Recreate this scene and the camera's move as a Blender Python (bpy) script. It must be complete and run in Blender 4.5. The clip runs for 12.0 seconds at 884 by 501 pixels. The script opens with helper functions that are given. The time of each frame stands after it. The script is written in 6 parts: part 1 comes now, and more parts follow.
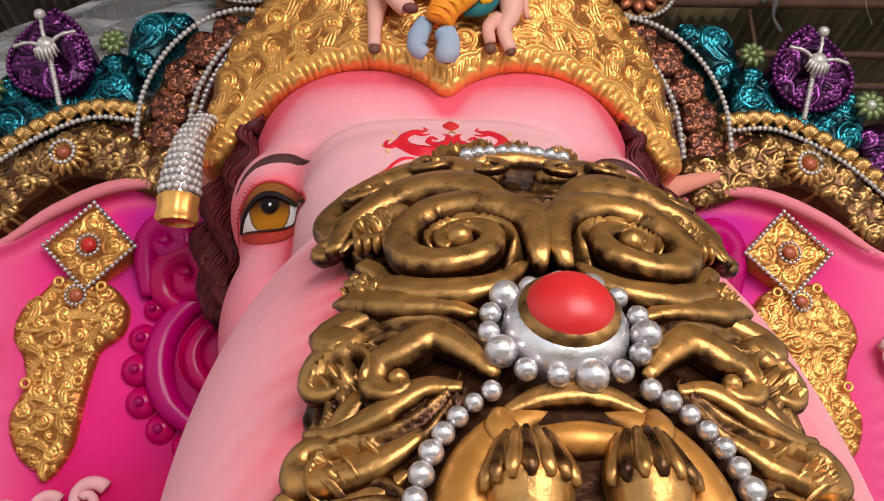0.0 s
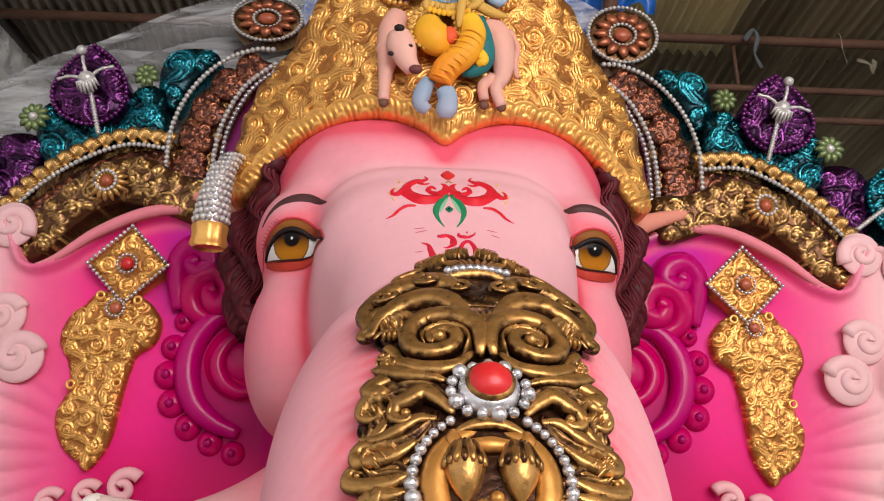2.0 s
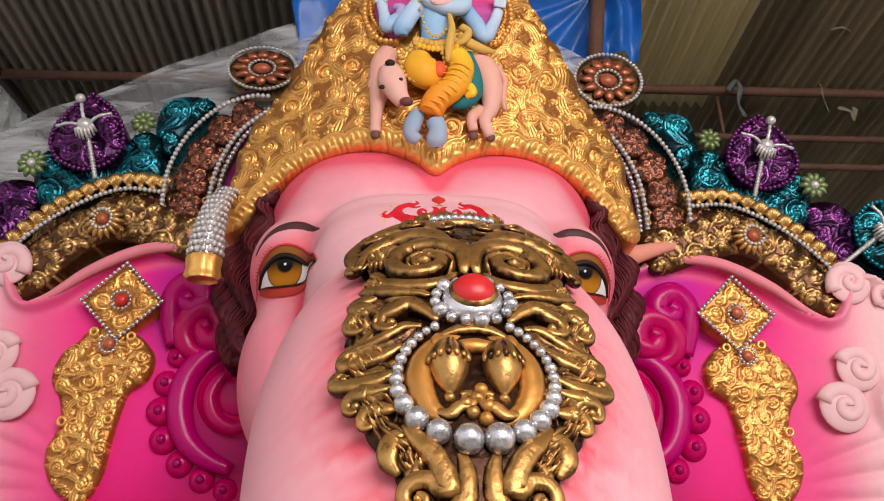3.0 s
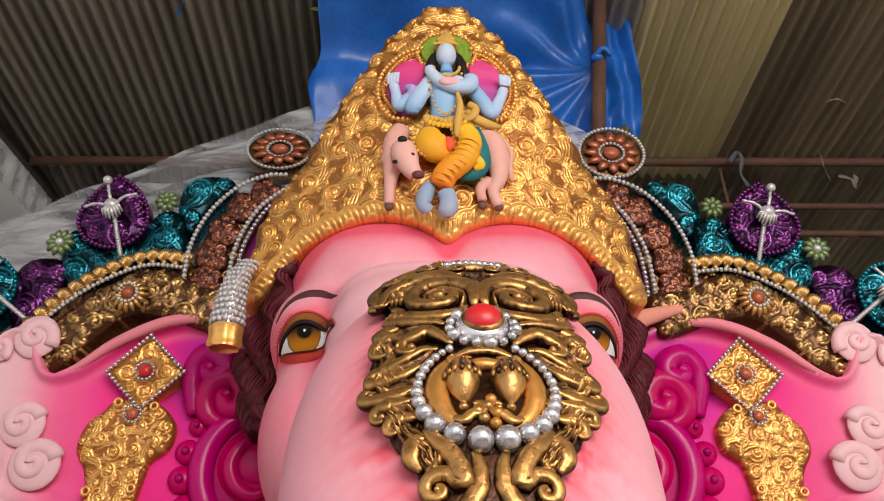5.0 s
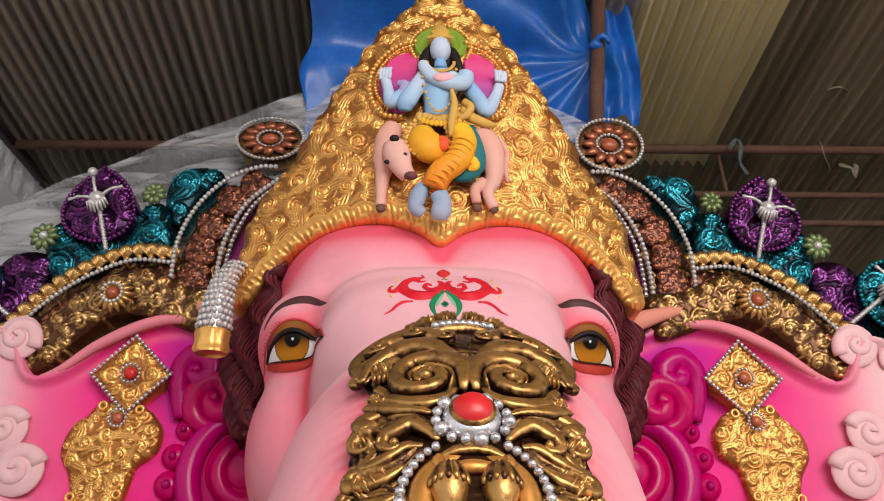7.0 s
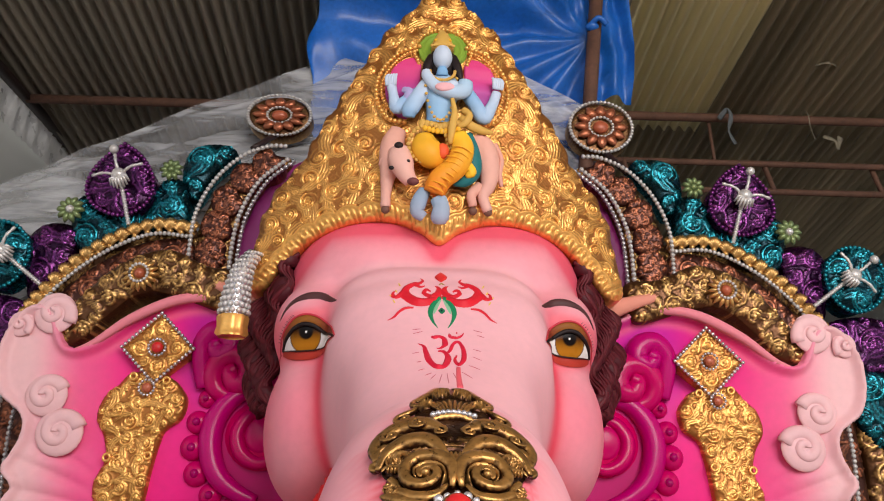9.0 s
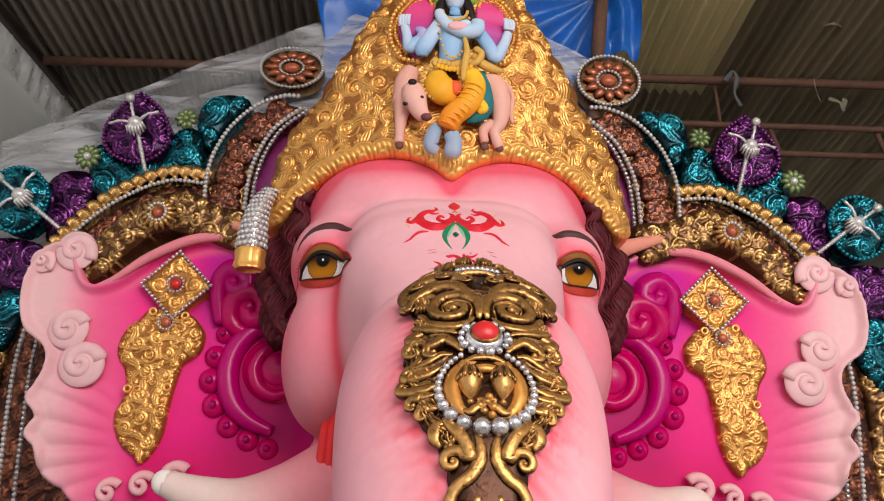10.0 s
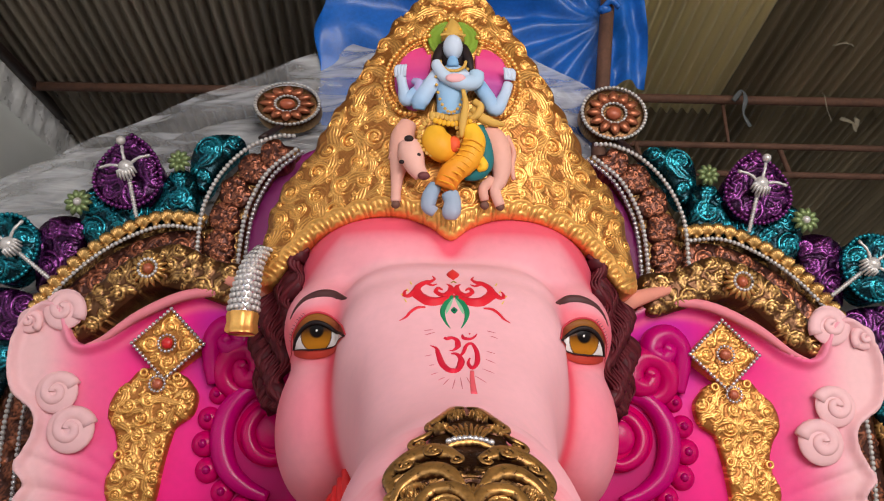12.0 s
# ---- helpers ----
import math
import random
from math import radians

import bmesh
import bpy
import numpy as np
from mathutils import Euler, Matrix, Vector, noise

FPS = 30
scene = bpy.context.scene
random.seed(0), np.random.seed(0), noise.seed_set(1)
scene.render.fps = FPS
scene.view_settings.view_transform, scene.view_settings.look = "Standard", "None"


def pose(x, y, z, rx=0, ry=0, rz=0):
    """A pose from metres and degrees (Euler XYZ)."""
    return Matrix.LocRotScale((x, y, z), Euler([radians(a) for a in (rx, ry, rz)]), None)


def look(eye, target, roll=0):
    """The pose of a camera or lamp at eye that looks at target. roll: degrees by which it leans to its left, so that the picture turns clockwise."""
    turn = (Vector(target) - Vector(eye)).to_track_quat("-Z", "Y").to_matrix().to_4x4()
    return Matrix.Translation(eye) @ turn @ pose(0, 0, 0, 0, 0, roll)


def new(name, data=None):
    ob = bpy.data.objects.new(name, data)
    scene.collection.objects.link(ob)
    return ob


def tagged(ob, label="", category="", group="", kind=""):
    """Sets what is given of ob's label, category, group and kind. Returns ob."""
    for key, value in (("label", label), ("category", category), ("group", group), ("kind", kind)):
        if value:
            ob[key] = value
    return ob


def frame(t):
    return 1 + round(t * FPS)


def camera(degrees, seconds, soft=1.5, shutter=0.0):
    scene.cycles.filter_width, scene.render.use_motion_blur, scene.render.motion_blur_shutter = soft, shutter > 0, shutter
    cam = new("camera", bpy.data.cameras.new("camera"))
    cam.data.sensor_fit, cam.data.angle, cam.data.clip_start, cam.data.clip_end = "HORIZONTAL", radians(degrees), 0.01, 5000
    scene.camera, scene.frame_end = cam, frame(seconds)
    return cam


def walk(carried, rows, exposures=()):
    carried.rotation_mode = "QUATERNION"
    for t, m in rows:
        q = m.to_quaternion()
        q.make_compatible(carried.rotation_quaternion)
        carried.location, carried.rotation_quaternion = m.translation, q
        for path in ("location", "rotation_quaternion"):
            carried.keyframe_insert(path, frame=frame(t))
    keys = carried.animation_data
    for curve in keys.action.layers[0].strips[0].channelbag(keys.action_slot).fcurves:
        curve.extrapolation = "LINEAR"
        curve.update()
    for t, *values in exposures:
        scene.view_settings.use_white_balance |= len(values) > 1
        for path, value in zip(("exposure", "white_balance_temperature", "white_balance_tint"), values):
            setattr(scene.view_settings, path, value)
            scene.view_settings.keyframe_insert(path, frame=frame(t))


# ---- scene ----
cam = camera(57.3, 12.0, soft=1.1)
METRES, EYE, TILT, LEAN, TURN = 2.0, 2.6, 15.0, 0.0, -2.4
ROWS = [
    (0.0, 0.0, 0.0, 0.0, -0.0, 0.0, -0.0),
    (0.5, 0.005, -0.0623, 0.0342, -0.6, 1.31, -0.21),
    (1.0, 0.0171, -0.1271, 0.069, -0.65, 0.99, -0.84),
    (1.5, 0.0206, -0.1736, 0.0834, -0.55, 0.23, -1.29),
    (2.0, 0.0047, -0.1841, 0.0439, -0.04, 0.16, -1.37),
    (2.5, 0.0007, -0.1812, 0.013, -0.45, 1.84, -0.98),
    (3.0, 0.0114, -0.1954, -0.0273, -0.34, 5.06, -0.55),
    (3.5, 0.0146, -0.2111, -0.0573, 0.33, 7.89, -0.14),
    (5.5, 0.0105, -0.2524, -0.0552, 0.69, 10.82, 0.57),
    (6.0, 0.0245, -0.2448, -0.0489, 0.48, 11.02, 1.02),
    (6.5, 0.0239, -0.2211, -0.0264, 0.55, 9.77, 0.69),
    (7.0, 0.0154, -0.2156, 0.0034, 0.3, 8.76, 0.19),
    (9.0, 0.0146, -0.3818, 0.1308, 0.02, 3.17, -1.01),
    (9.5, 0.0057, -0.4244, 0.0948, 0.15, 1.65, -1.09),
    (10.0, -0.0018, -0.4161, 0.0224, 0.24, 2.31, -1.14),
    (10.5, 0.0031, -0.4025, 0.0357, -0.27, 3.37, -1.03),
    (11.0, 0.0152, -0.403, 0.0789, -0.35, 3.35, -0.75),
    (11.5, 0.0075, -0.3956, 0.11, 0.24, 1.88, -0.6),
    (12.0, 0.0095, -0.3581, 0.1667, 0.69, 1.54, -0.68),
]
walk(cam, [(t, pose(-0.105, 0, EYE, TILT, LEAN, TURN) @ pose(METRES * x, METRES * y, METRES * z, 90 + pitch, roll, yaw)) for t, x, y, z, yaw, pitch, roll in ROWS])

# ---- light ----
world = bpy.data.worlds.new("sky")
scene.world = world
world.use_nodes = True
wn = world.node_tree.nodes
sky = wn.new("ShaderNodeTexSky")
sky.sky_type, sky.sun_disc = "NISHITA", False
sky.sun_elevation, sky.sun_rotation = radians(48), radians(205)
wn["Background"].inputs["Strength"].default_value = 0.14
world.node_tree.links.new(sky.outputs[0], wn["Background"].inputs["Color"])
sun = new("sun", bpy.data.lights.new("sun", "SUN"))
sun.data.energy, sun.data.angle, sun.data.color = 2.5, radians(0.6), (1.0, 0.95, 0.87)
sun.matrix_world = look((-4, -9, 12), (0, 0, 0))
# added area lamp, standing in for daylight from the shed's unseen open front
front_lamp = new("daylight_stand_in", bpy.data.lights.new("daylight_stand_in", "AREA"))
front_lamp.data.shape, front_lamp.data.size, front_lamp.data.size_y = "RECTANGLE", 4.4, 3.2
front_lamp.data.energy, front_lamp.data.color = 455, (1.0, 0.925, 0.885)
front_lamp.matrix_world = look((2.1, -4.5, 5.7), (0.1, 2.4, 3.2))
scene.view_settings.exposure = 0.0

# ---- small tools ----
TAU = 2 * math.pi


def catmull(pts, n=8, closed=False):
    """A smooth line through pts, n steps a span."""
    p = np.array(pts, float)
    if closed:
        q = np.vstack([p[-1], p, p[0], p[1]])
    else:
        q = np.vstack([2 * p[0] - p[1], p, 2 * p[-1] - p[-2]])
    out = []
    for i in range(1, len(q) - 2):
        a, b, c, d = q[i - 1], q[i], q[i + 1], q[i + 2]
        for t in np.linspace(0, 1, n, endpoint=False):
            out.append(0.5 * (2 * b + (c - a) * t + (2 * a - 5 * b + 4 * c - d) * t * t + (3 * b - a - 3 * c + d) * t ** 3))
    if not closed:
        out.append(p[-1])
    return np.array(out)


def smooth(a, b, v):
    t = np.clip((v - a) / (b - a), 0, 1)
    return t * t * (3 - 2 * t)


def mix(a, b, t):
    return np.asarray(a, float) * (1 - t) + np.asarray(b, float) * t


class Bag:
    """Vertices, faces, colours and material numbers of one mesh in the making."""

    def __init__(self):
        self.v, self.f, self.c, self.m, self.n = [], [], [], [], 0

    def add(self, verts, faces, color=(1, 1, 1), mat=0, flip=False):
        verts = np.asarray(verts, float).reshape(-1, 3)
        col = np.asarray(color, float)
        if col.ndim == 1:
            col = np.tile(col[:3], (len(verts), 1))
        self.v.append(verts)
        self.c.append(col[:, :3])
        k = self.n
        for f in (faces.tolist() if isinstance(faces, np.ndarray) else faces):
            g = [i + k for i in f]
            self.f.append(g[::-1] if flip else g)
            self.m.append(mat)
        self.n += len(verts)
        return self

    def mesh(self, name, mats, flat=False):
        me = bpy.data.meshes.new(name)
        V = np.vstack(self.v)
        me.from_pydata(V, [], self.f)
        for m in mats:
            me.materials.append(m)
        me.polygons.foreach_set("material_index", self.m)
        me.polygons.foreach_set("use_smooth", [not flat] * len(self.f))
        at = me.color_attributes.new("paint", "FLOAT_COLOR", "POINT")
        C = np.vstack(self.c)
        at.data.foreach_set("color", np.hstack([C, np.ones((len(C), 1))]).ravel())
        me.update()
        return me


def thing(name, label, category, group="", kind="", bag=None, mats=()):
    ob = new(name, bag.mesh(name, mats) if bag else None)
    return tagged(ob, label, category, group, kind)


def part(name, bag, mats, parent, label=""):
    ob = new(name, bag.mesh(name, mats if isinstance(mats, (list, tuple)) else [mats]))
    ob.parent = parent
    return tagged(ob, label) if label else ob


def share(ob, name, m, parent, label=""):
    """Another part on the same mesh, at the pose m."""
    o = new(name, ob.data)
    o.parent, o.matrix_basis = parent, m
    return tagged(o, label) if label else o


def sweep(path, radii, sides=8, normal=None, high=1.0, cap=True, shape=None):
    """A tapering rod along path; normal: the way its height points, high: height over width, shape: its radius angle by angle."""
    P = np.asarray(path, float)
    n = len(P)
    R = np.broadcast_to(np.asarray(radii, float), (n,))
    T = np.gradient(P, axis=0)
    T /= np.linalg.norm(T, axis=1, keepdims=True) + 1e-12
    N = np.broadcast_to(np.asarray((0, -1, 0) if normal is None else normal, float), (n, 3))
    B = np.cross(T, N)
    L = np.linalg.norm(B, axis=1, keepdims=True)
    B = np.where(L > 1e-4, B / (L + 1e-12), np.array([[1.0, 0, 0]]))
    N = np.cross(B, T)
    a = np.arange(sides) * TAU / sides
    k = np.ones(sides) if shape is None else np.asarray(shape)
    V = P[:, None] + R[:, None, None] * k[None, :, None] * (np.cos(a)[None, :, None] * B[:, None] + high * np.sin(a)[None, :, None] * N[:, None])
    i, j = np.meshgrid(np.arange(n - 1), np.arange(sides), indexing="ij")
    j2 = (j + 1) % sides
    F = np.stack([i * sides + j, (i + 1) * sides + j, (i + 1) * sides + j2, i * sides + j2], -1).reshape(-1, 4).tolist()
    if cap:
        F += [list(range(sides)), list(range((n - 1) * sides, n * sides))[::-1]]
    return V.reshape(-1, 3), F


def ball(c, r, nu=10, nv=7, squash=(1, 1, 1)):
    u, v = np.meshgrid(np.arange(nu) * TAU / nu, np.linspace(0, math.pi, nv + 1), indexing="xy")
    V = np.stack([np.sin(v) * np.cos(u), np.sin(v) * np.sin(u), np.cos(v)], -1) * r * np.array(squash) + np.array(c)
    i, j = np.meshgrid(np.arange(nv), np.arange(nu), indexing="ij")
    j2 = (j + 1) % nu
    F = np.stack([i * nu + j, (i + 1) * nu + j, (i + 1) * nu + j2, i * nu + j2], -1).reshape(-1, 4)
    return V.reshape(-1, 3), F


def box(c, s):
    V = [(c[0] + a * s[0] / 2, c[1] + b * s[1] / 2, c[2] + d * s[2] / 2) for a in (-1, 1) for b in (-1, 1) for d in (-1, 1)]
    return V, [(0, 1, 3, 2), (4, 6, 7, 5), (0, 4, 5, 1), (2, 3, 7, 6), (0, 2, 6, 4), (1, 5, 7, 3)]


def poly_sd(X, Z, pts):
    """Signed distance to a closed outline, negative inside."""
    p = np.asarray(pts, float)
    q = np.roll(p, -1, 0)
    d = np.full(X.shape, 1e9)
    ins = np.zeros(X.shape, bool)
    for (ax, az), (bx, bz) in zip(p, q):
        ex, ez = bx - ax, bz - az
        t = np.clip(((X - ax) * ex + (Z - az) * ez) / (ex * ex + ez * ez + 1e-12), 0, 1)
        d = np.minimum(d, (X - ax - t * ex) ** 2 + (Z - az - t * ez) ** 2)
        if abs(ez) > 1e-9:
            ins ^= ((az > Z) != (bz > Z)) & (X < ex * (Z - az) / ez + ax)
    return np.where(ins, -1, 1) * np.sqrt(d)


def relief(outline, step, front, back, paint=None):
    """A moulded panel: the outline in x, z filled with a fine sheet. front(X, Z, sd) gives its y and height, back its rear."""
    o = np.asarray(outline, float)
    x = np.arange(o[:, 0].min() - 2 * step, o[:, 0].max() + 2 * step, step)
    z = np.arange(o[:, 1].min() - 2 * step, o[:, 1].max() + 2 * step, step)
    X, Z = np.meshgrid(x, z, indexing="ij")
    sd = poly_sd(X, Z, o)
    gx, gz = np.gradient(sd, step)
    gl = np.hypot(gx, gz) + 1e-9
    near = sd > -0.35 * step
    X2 = np.where(near, X - sd * gx / gl, X)
    Z2 = np.where(near, Z - sd * gz / gl, Z)
    keep = sd < 0.75 * step
    Y, H = front(X2, Z2, np.minimum(sd, 0))
    idx = np.full(X.shape, -1)
    cell = keep[:-1, :-1] & keep[1:, :-1] & keep[1:, 1:] & keep[:-1, 1:]
    used = np.zeros(X.shape, bool)
    for a in (slice(None, -1), slice(1, None)):
        for b in (slice(None, -1), slice(1, None)):
            used[a, b] |= cell
    idx[used] = np.arange(used.sum())
    V = np.stack([X2[used], Y[used], Z2[used]], -1)
    i, j = np.nonzero(cell)
    F = np.stack([idx[i, j], idx[i + 1, j], idx[i + 1, j + 1], idx[i, j + 1]], -1)
    E = np.vstack([F[:, [0, 1]], F[:, [1, 2]], F[:, [2, 3]], F[:, [3, 0]]])
    key = E.min(1) * len(V) + E.max(1)
    u, first, cnt = np.unique(key, return_index=True, return_counts=True)
    rim = E[first[cnt == 1]]
    rv = np.unique(rim)
    mp = np.zeros(len(V), int)
    mp[rv] = len(V) + np.arange(len(rv))
    VB = V[rv].copy()
    VB[:, 1] = back
    F = np.vstack([F, np.stack([rim[:, 1], rim[:, 0], mp[rim[:, 0]], mp[rim[:, 1]]], -1)])
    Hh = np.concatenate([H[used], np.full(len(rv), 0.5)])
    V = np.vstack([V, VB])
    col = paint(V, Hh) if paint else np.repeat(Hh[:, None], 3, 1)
    return V, F, col


def pack(outline, sizes, seed, gap=0.92, tries=500, half=False):
    """Round places of falling sizes, packed at random inside an outline: (x, z, radius, way, phase)."""
    rnd = random.Random(seed)
    o = np.asarray(outline, float)
    lo, hi = o.min(0), o.max(0)
    if half:
        lo = np.array([0.0, lo[1]])
    out = []
    for R in sizes:
        c = np.array([(rnd.uniform(lo[0], hi[0]), rnd.uniform(lo[1], hi[1])) for _ in range(tries)])
        ok = poly_sd(c[:, 0], c[:, 1], o) < -0.55 * R
        for (x, z), k in zip(c, ok):
            r = R * rnd.uniform(0.85, 1.1)
            if k and (not half or x > 0.5 * r) and all((x - a) ** 2 + (z - b) ** 2 > (gap * (r + q)) ** 2 for a, b, q, _, _ in out):
                out.append((x, z, r, rnd.choice((-1, 1)), rnd.uniform(0, TAU)))
    return out


def emboss(X, Z, places, grow=2.1, fine=0.0, leaves=(), lines=1.5):
    """Height 0 to 1 of carved leaves and scrolls at the places."""
    H = np.zeros(X.shape)
    for cx, cz, R, way, ph in leaves:
        sel = np.nonzero((np.abs(X - cx) < R * 1.05) & (np.abs(Z - cz) < R * 1.05))
        if not len(sel[0]):
            continue
        dx, dz = (X[sel] - cx) / R, (Z[sel] - cz) / R
        a = dx * math.cos(ph) + dz * math.sin(ph)
        b = way * (dz * math.cos(ph) - dx * math.sin(ph)) - 0.45 * (a * a - 0.35)
        w = 0.40 * np.clip(1 - a * a, 0, 1) ** 0.6 * (1 + 0.12 * np.sin(11 * a)) + 1e-4
        q = np.abs(b) / w
        h = np.clip(1 - q ** 4, 0, 1) * (0.40 + 0.12 * a) * (0.22 + 0.78 * np.abs(np.cos(math.pi * lines * b / w)) ** 1.2)
        H[sel] = np.maximum(H[sel], np.where(q < 1, h, 0))
    k = TAU / math.log(grow)
    for cx, cz, R, way, ph in places:
        sel = np.nonzero((np.abs(X - cx) < R * 1.15) & (np.abs(Z - cz) < R * 1.15))
        if not len(sel[0]):
            continue
        dx, dz = (X[sel] - cx) / R, (Z[sel] - cz) / R
        r = np.hypot(dx, dz) + 1e-4
        th = np.arctan2(dz, dx)
        edge = 1 + 0.09 * np.abs(np.sin(3.5 * th + ph))
        phi = np.mod(way * th + ph + k * np.log(r), TAU)
        p = np.maximum(np.exp(-((phi - 2.6) / 0.95) ** 2), 0.62 * np.exp(-((phi - 4.75) / 0.55) ** 2))
        h = p * (0.75 + 0.25 * (1 - r)) - fine * np.abs(np.sin(2.5 * phi)) * p
        h = np.maximum(h, 0.9 * np.exp(-(r / 0.16) ** 2))
        arm = smooth(-0.35, 0.15, np.cos(th - ph) + 1.15 * (1 - r))
        h = h * smooth(edge, edge - 0.16, r) * (0.25 + 0.75 * arm)
        H[sel] = np.maximum(H[sel], h)
    return H


def beads(path, r, gap=2.05, out=(0, -1, 0)):
    """Places of beads of radius r along a path."""
    P = np.asarray(path, float)
    s = np.concatenate([[0], np.cumsum(np.linalg.norm(np.diff(P, axis=0), axis=1))])
    n = max(2, int(s[-1] / (gap * r)))
    t = np.linspace(0, s[-1], n)
    return np.stack([np.interp(t, s, P[:, i]) for i in range(3)], -1) + np.array(out) * r * 0.5


def bead_bag(path, r, gap=2.05, out=(0, -1, 0), bag=None):
    bag = bag or Bag()
    for c in beads(path, r, gap, out):
        bag.add(*ball(c, r, 7, 5))
    return bag


BEADS = {}


def bead_objects(centres, r, mat, parent, name="pearl"):
    """Single beads on one mesh, children of a string or a plate."""
    if mat.name not in BEADS:
        BEADS[mat.name] = Bag().add(*ball((0, 0, 0), 1.0, 9, 6), (0.75, 0.75, 0.75)).mesh("bead", [mat])
    for c in centres:
        o = new(name, BEADS[mat.name])
        o.parent = parent
        o.matrix_basis = Matrix.LocRotScale(Vector(c), None, Vector((r, r, r)))


# ---- materials ----
def material(name, rough=0.5, metal=0.0, color=None, low=None, grain=60.0, vary=0.12, bump=0.15, coat=0.0, scale2=6.0, gloss=0.5, stretch=None, wear=0.3):
    """Paint from the mesh's own colour, or a colour that turns to low in the recesses of a moulding; with grain, stains and relief."""
    m = bpy.data.materials.new(name)
    m.use_nodes = True
    nt = m.node_tree
    N, L = nt.nodes, nt.links
    b = N["Principled BSDF"]
    tc = N.new("ShaderNodeTexCoord")
    n1, n2 = N.new("ShaderNodeTexNoise"), N.new("ShaderNodeTexNoise")
    n1.inputs["Scale"].default_value, n1.inputs["Detail"].default_value = grain, 5
    n2.inputs["Scale"].default_value, n2.inputs["Detail"].default_value = scale2, 4
    for n in (n1, n2):
        if stretch:
            mp_ = N.new("ShaderNodeMapping")
            mp_.inputs["Scale"].default_value = stretch
            L.new(tc.outputs["Object"], mp_.inputs["Vector"])
            L.new(mp_.outputs[0], n.inputs["Vector"])
        else:
            L.new(tc.outputs["Object"], n.inputs["Vector"])
    at = N.new("ShaderNodeAttribute")
    at.attribute_name = "paint"
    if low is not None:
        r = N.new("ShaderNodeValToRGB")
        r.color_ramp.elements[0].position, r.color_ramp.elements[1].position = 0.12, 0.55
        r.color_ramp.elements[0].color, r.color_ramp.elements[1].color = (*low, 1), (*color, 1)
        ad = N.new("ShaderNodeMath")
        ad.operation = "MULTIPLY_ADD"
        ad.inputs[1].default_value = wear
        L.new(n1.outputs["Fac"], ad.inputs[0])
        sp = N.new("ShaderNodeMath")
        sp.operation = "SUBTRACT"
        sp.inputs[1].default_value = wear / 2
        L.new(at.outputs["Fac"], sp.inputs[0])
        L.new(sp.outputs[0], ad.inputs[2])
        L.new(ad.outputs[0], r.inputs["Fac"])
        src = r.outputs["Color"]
    elif color is not None:
        rgb = N.new("ShaderNodeRGB")
        rgb.outputs[0].default_value = (*color, 1)
        src = rgb.outputs[0]
    else:
        src = at.outputs["Color"]
    hs = N.new("ShaderNodeHueSaturation")
    mr = N.new("ShaderNodeMapRange")
    mr.inputs["From Min"].default_value, mr.inputs["From Max"].default_value = 0.3, 0.7
    mr.inputs["To Min"].default_value, mr.inputs["To Max"].default_value = 1 - vary, 1 + vary
    mx = N.new("ShaderNodeMath")
    mx.operation = "MULTIPLY_ADD"
    mx.inputs[1].default_value, = (0.45,)
    L.new(n1.outputs["Fac"], mx.inputs[0])
    hf = N.new("ShaderNodeMath")
    hf.operation = "MULTIPLY"
    hf.inputs[1].default_value = 0.55
    L.new(n2.outputs["Fac"], hf.inputs[0])
    L.new(hf.outputs[0], mx.inputs[2])
    L.new(mx.outputs[0], mr.inputs["Value"])
    L.new(mr.outputs[0], hs.inputs["Value"])
    L.new(src, hs.inputs["Color"])
    L.new(hs.outputs[0], b.inputs["Base Color"])
    rr = N.new("ShaderNodeMapRange")
    rr.inputs["To Min"].default_value, rr.inputs["To Max"].default_value = max(0.02, rough - 0.12), min(1, rough + 0.12)
    L.new(n1.outputs["Fac"], rr.inputs["Value"])
    L.new(rr.outputs[0], b.inputs["Roughness"])
    b.inputs["Metallic"].default_value = metal
    b.inputs["Specular IOR Level"].default_value = gloss
    b.inputs["Coat Weight"].default_value = coat
    b.inputs["Coat Roughness"].default_value = 0.15
    bp = N.new("ShaderNodeBump")
    bp.inputs["Strength"].default_value, bp.inputs["Distance"].default_value = bump, 0.004
    L.new(n1.outputs["Fac"], bp.inputs["Height"])
    L.new(bp.outputs[0], b.inputs["Normal"])
    return m


SKIN = material("airbrushed_paint", 0.5, grain=35, vary=0.06, bump=0.05, scale2=4, gloss=0.2)
GLOSSY = material("gloss_paint", 0.22, grain=30, vary=0.04, bump=0.02, gloss=0.22)
EYE_PAINT = material("eye_paint", 0.3, grain=30, vary=0.03, bump=0.01, gloss=0.07)
# the second colour is the darker one that fills the carved recesses
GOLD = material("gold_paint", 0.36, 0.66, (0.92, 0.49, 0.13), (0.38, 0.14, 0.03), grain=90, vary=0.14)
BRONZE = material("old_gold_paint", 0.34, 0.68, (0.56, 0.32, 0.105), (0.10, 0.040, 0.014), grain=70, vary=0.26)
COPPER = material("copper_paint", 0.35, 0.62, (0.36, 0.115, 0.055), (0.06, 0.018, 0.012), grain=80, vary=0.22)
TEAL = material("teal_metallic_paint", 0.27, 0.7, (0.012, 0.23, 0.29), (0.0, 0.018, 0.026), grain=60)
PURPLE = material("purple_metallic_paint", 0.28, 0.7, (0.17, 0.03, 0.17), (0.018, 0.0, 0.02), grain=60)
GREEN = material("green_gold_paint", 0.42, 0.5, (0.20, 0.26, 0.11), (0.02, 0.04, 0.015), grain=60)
SILVER = material("silver_paint", 0.27, 0.75, (0.60, 0.57, 0.58), grain=70, vary=0.34, bump=0.25)
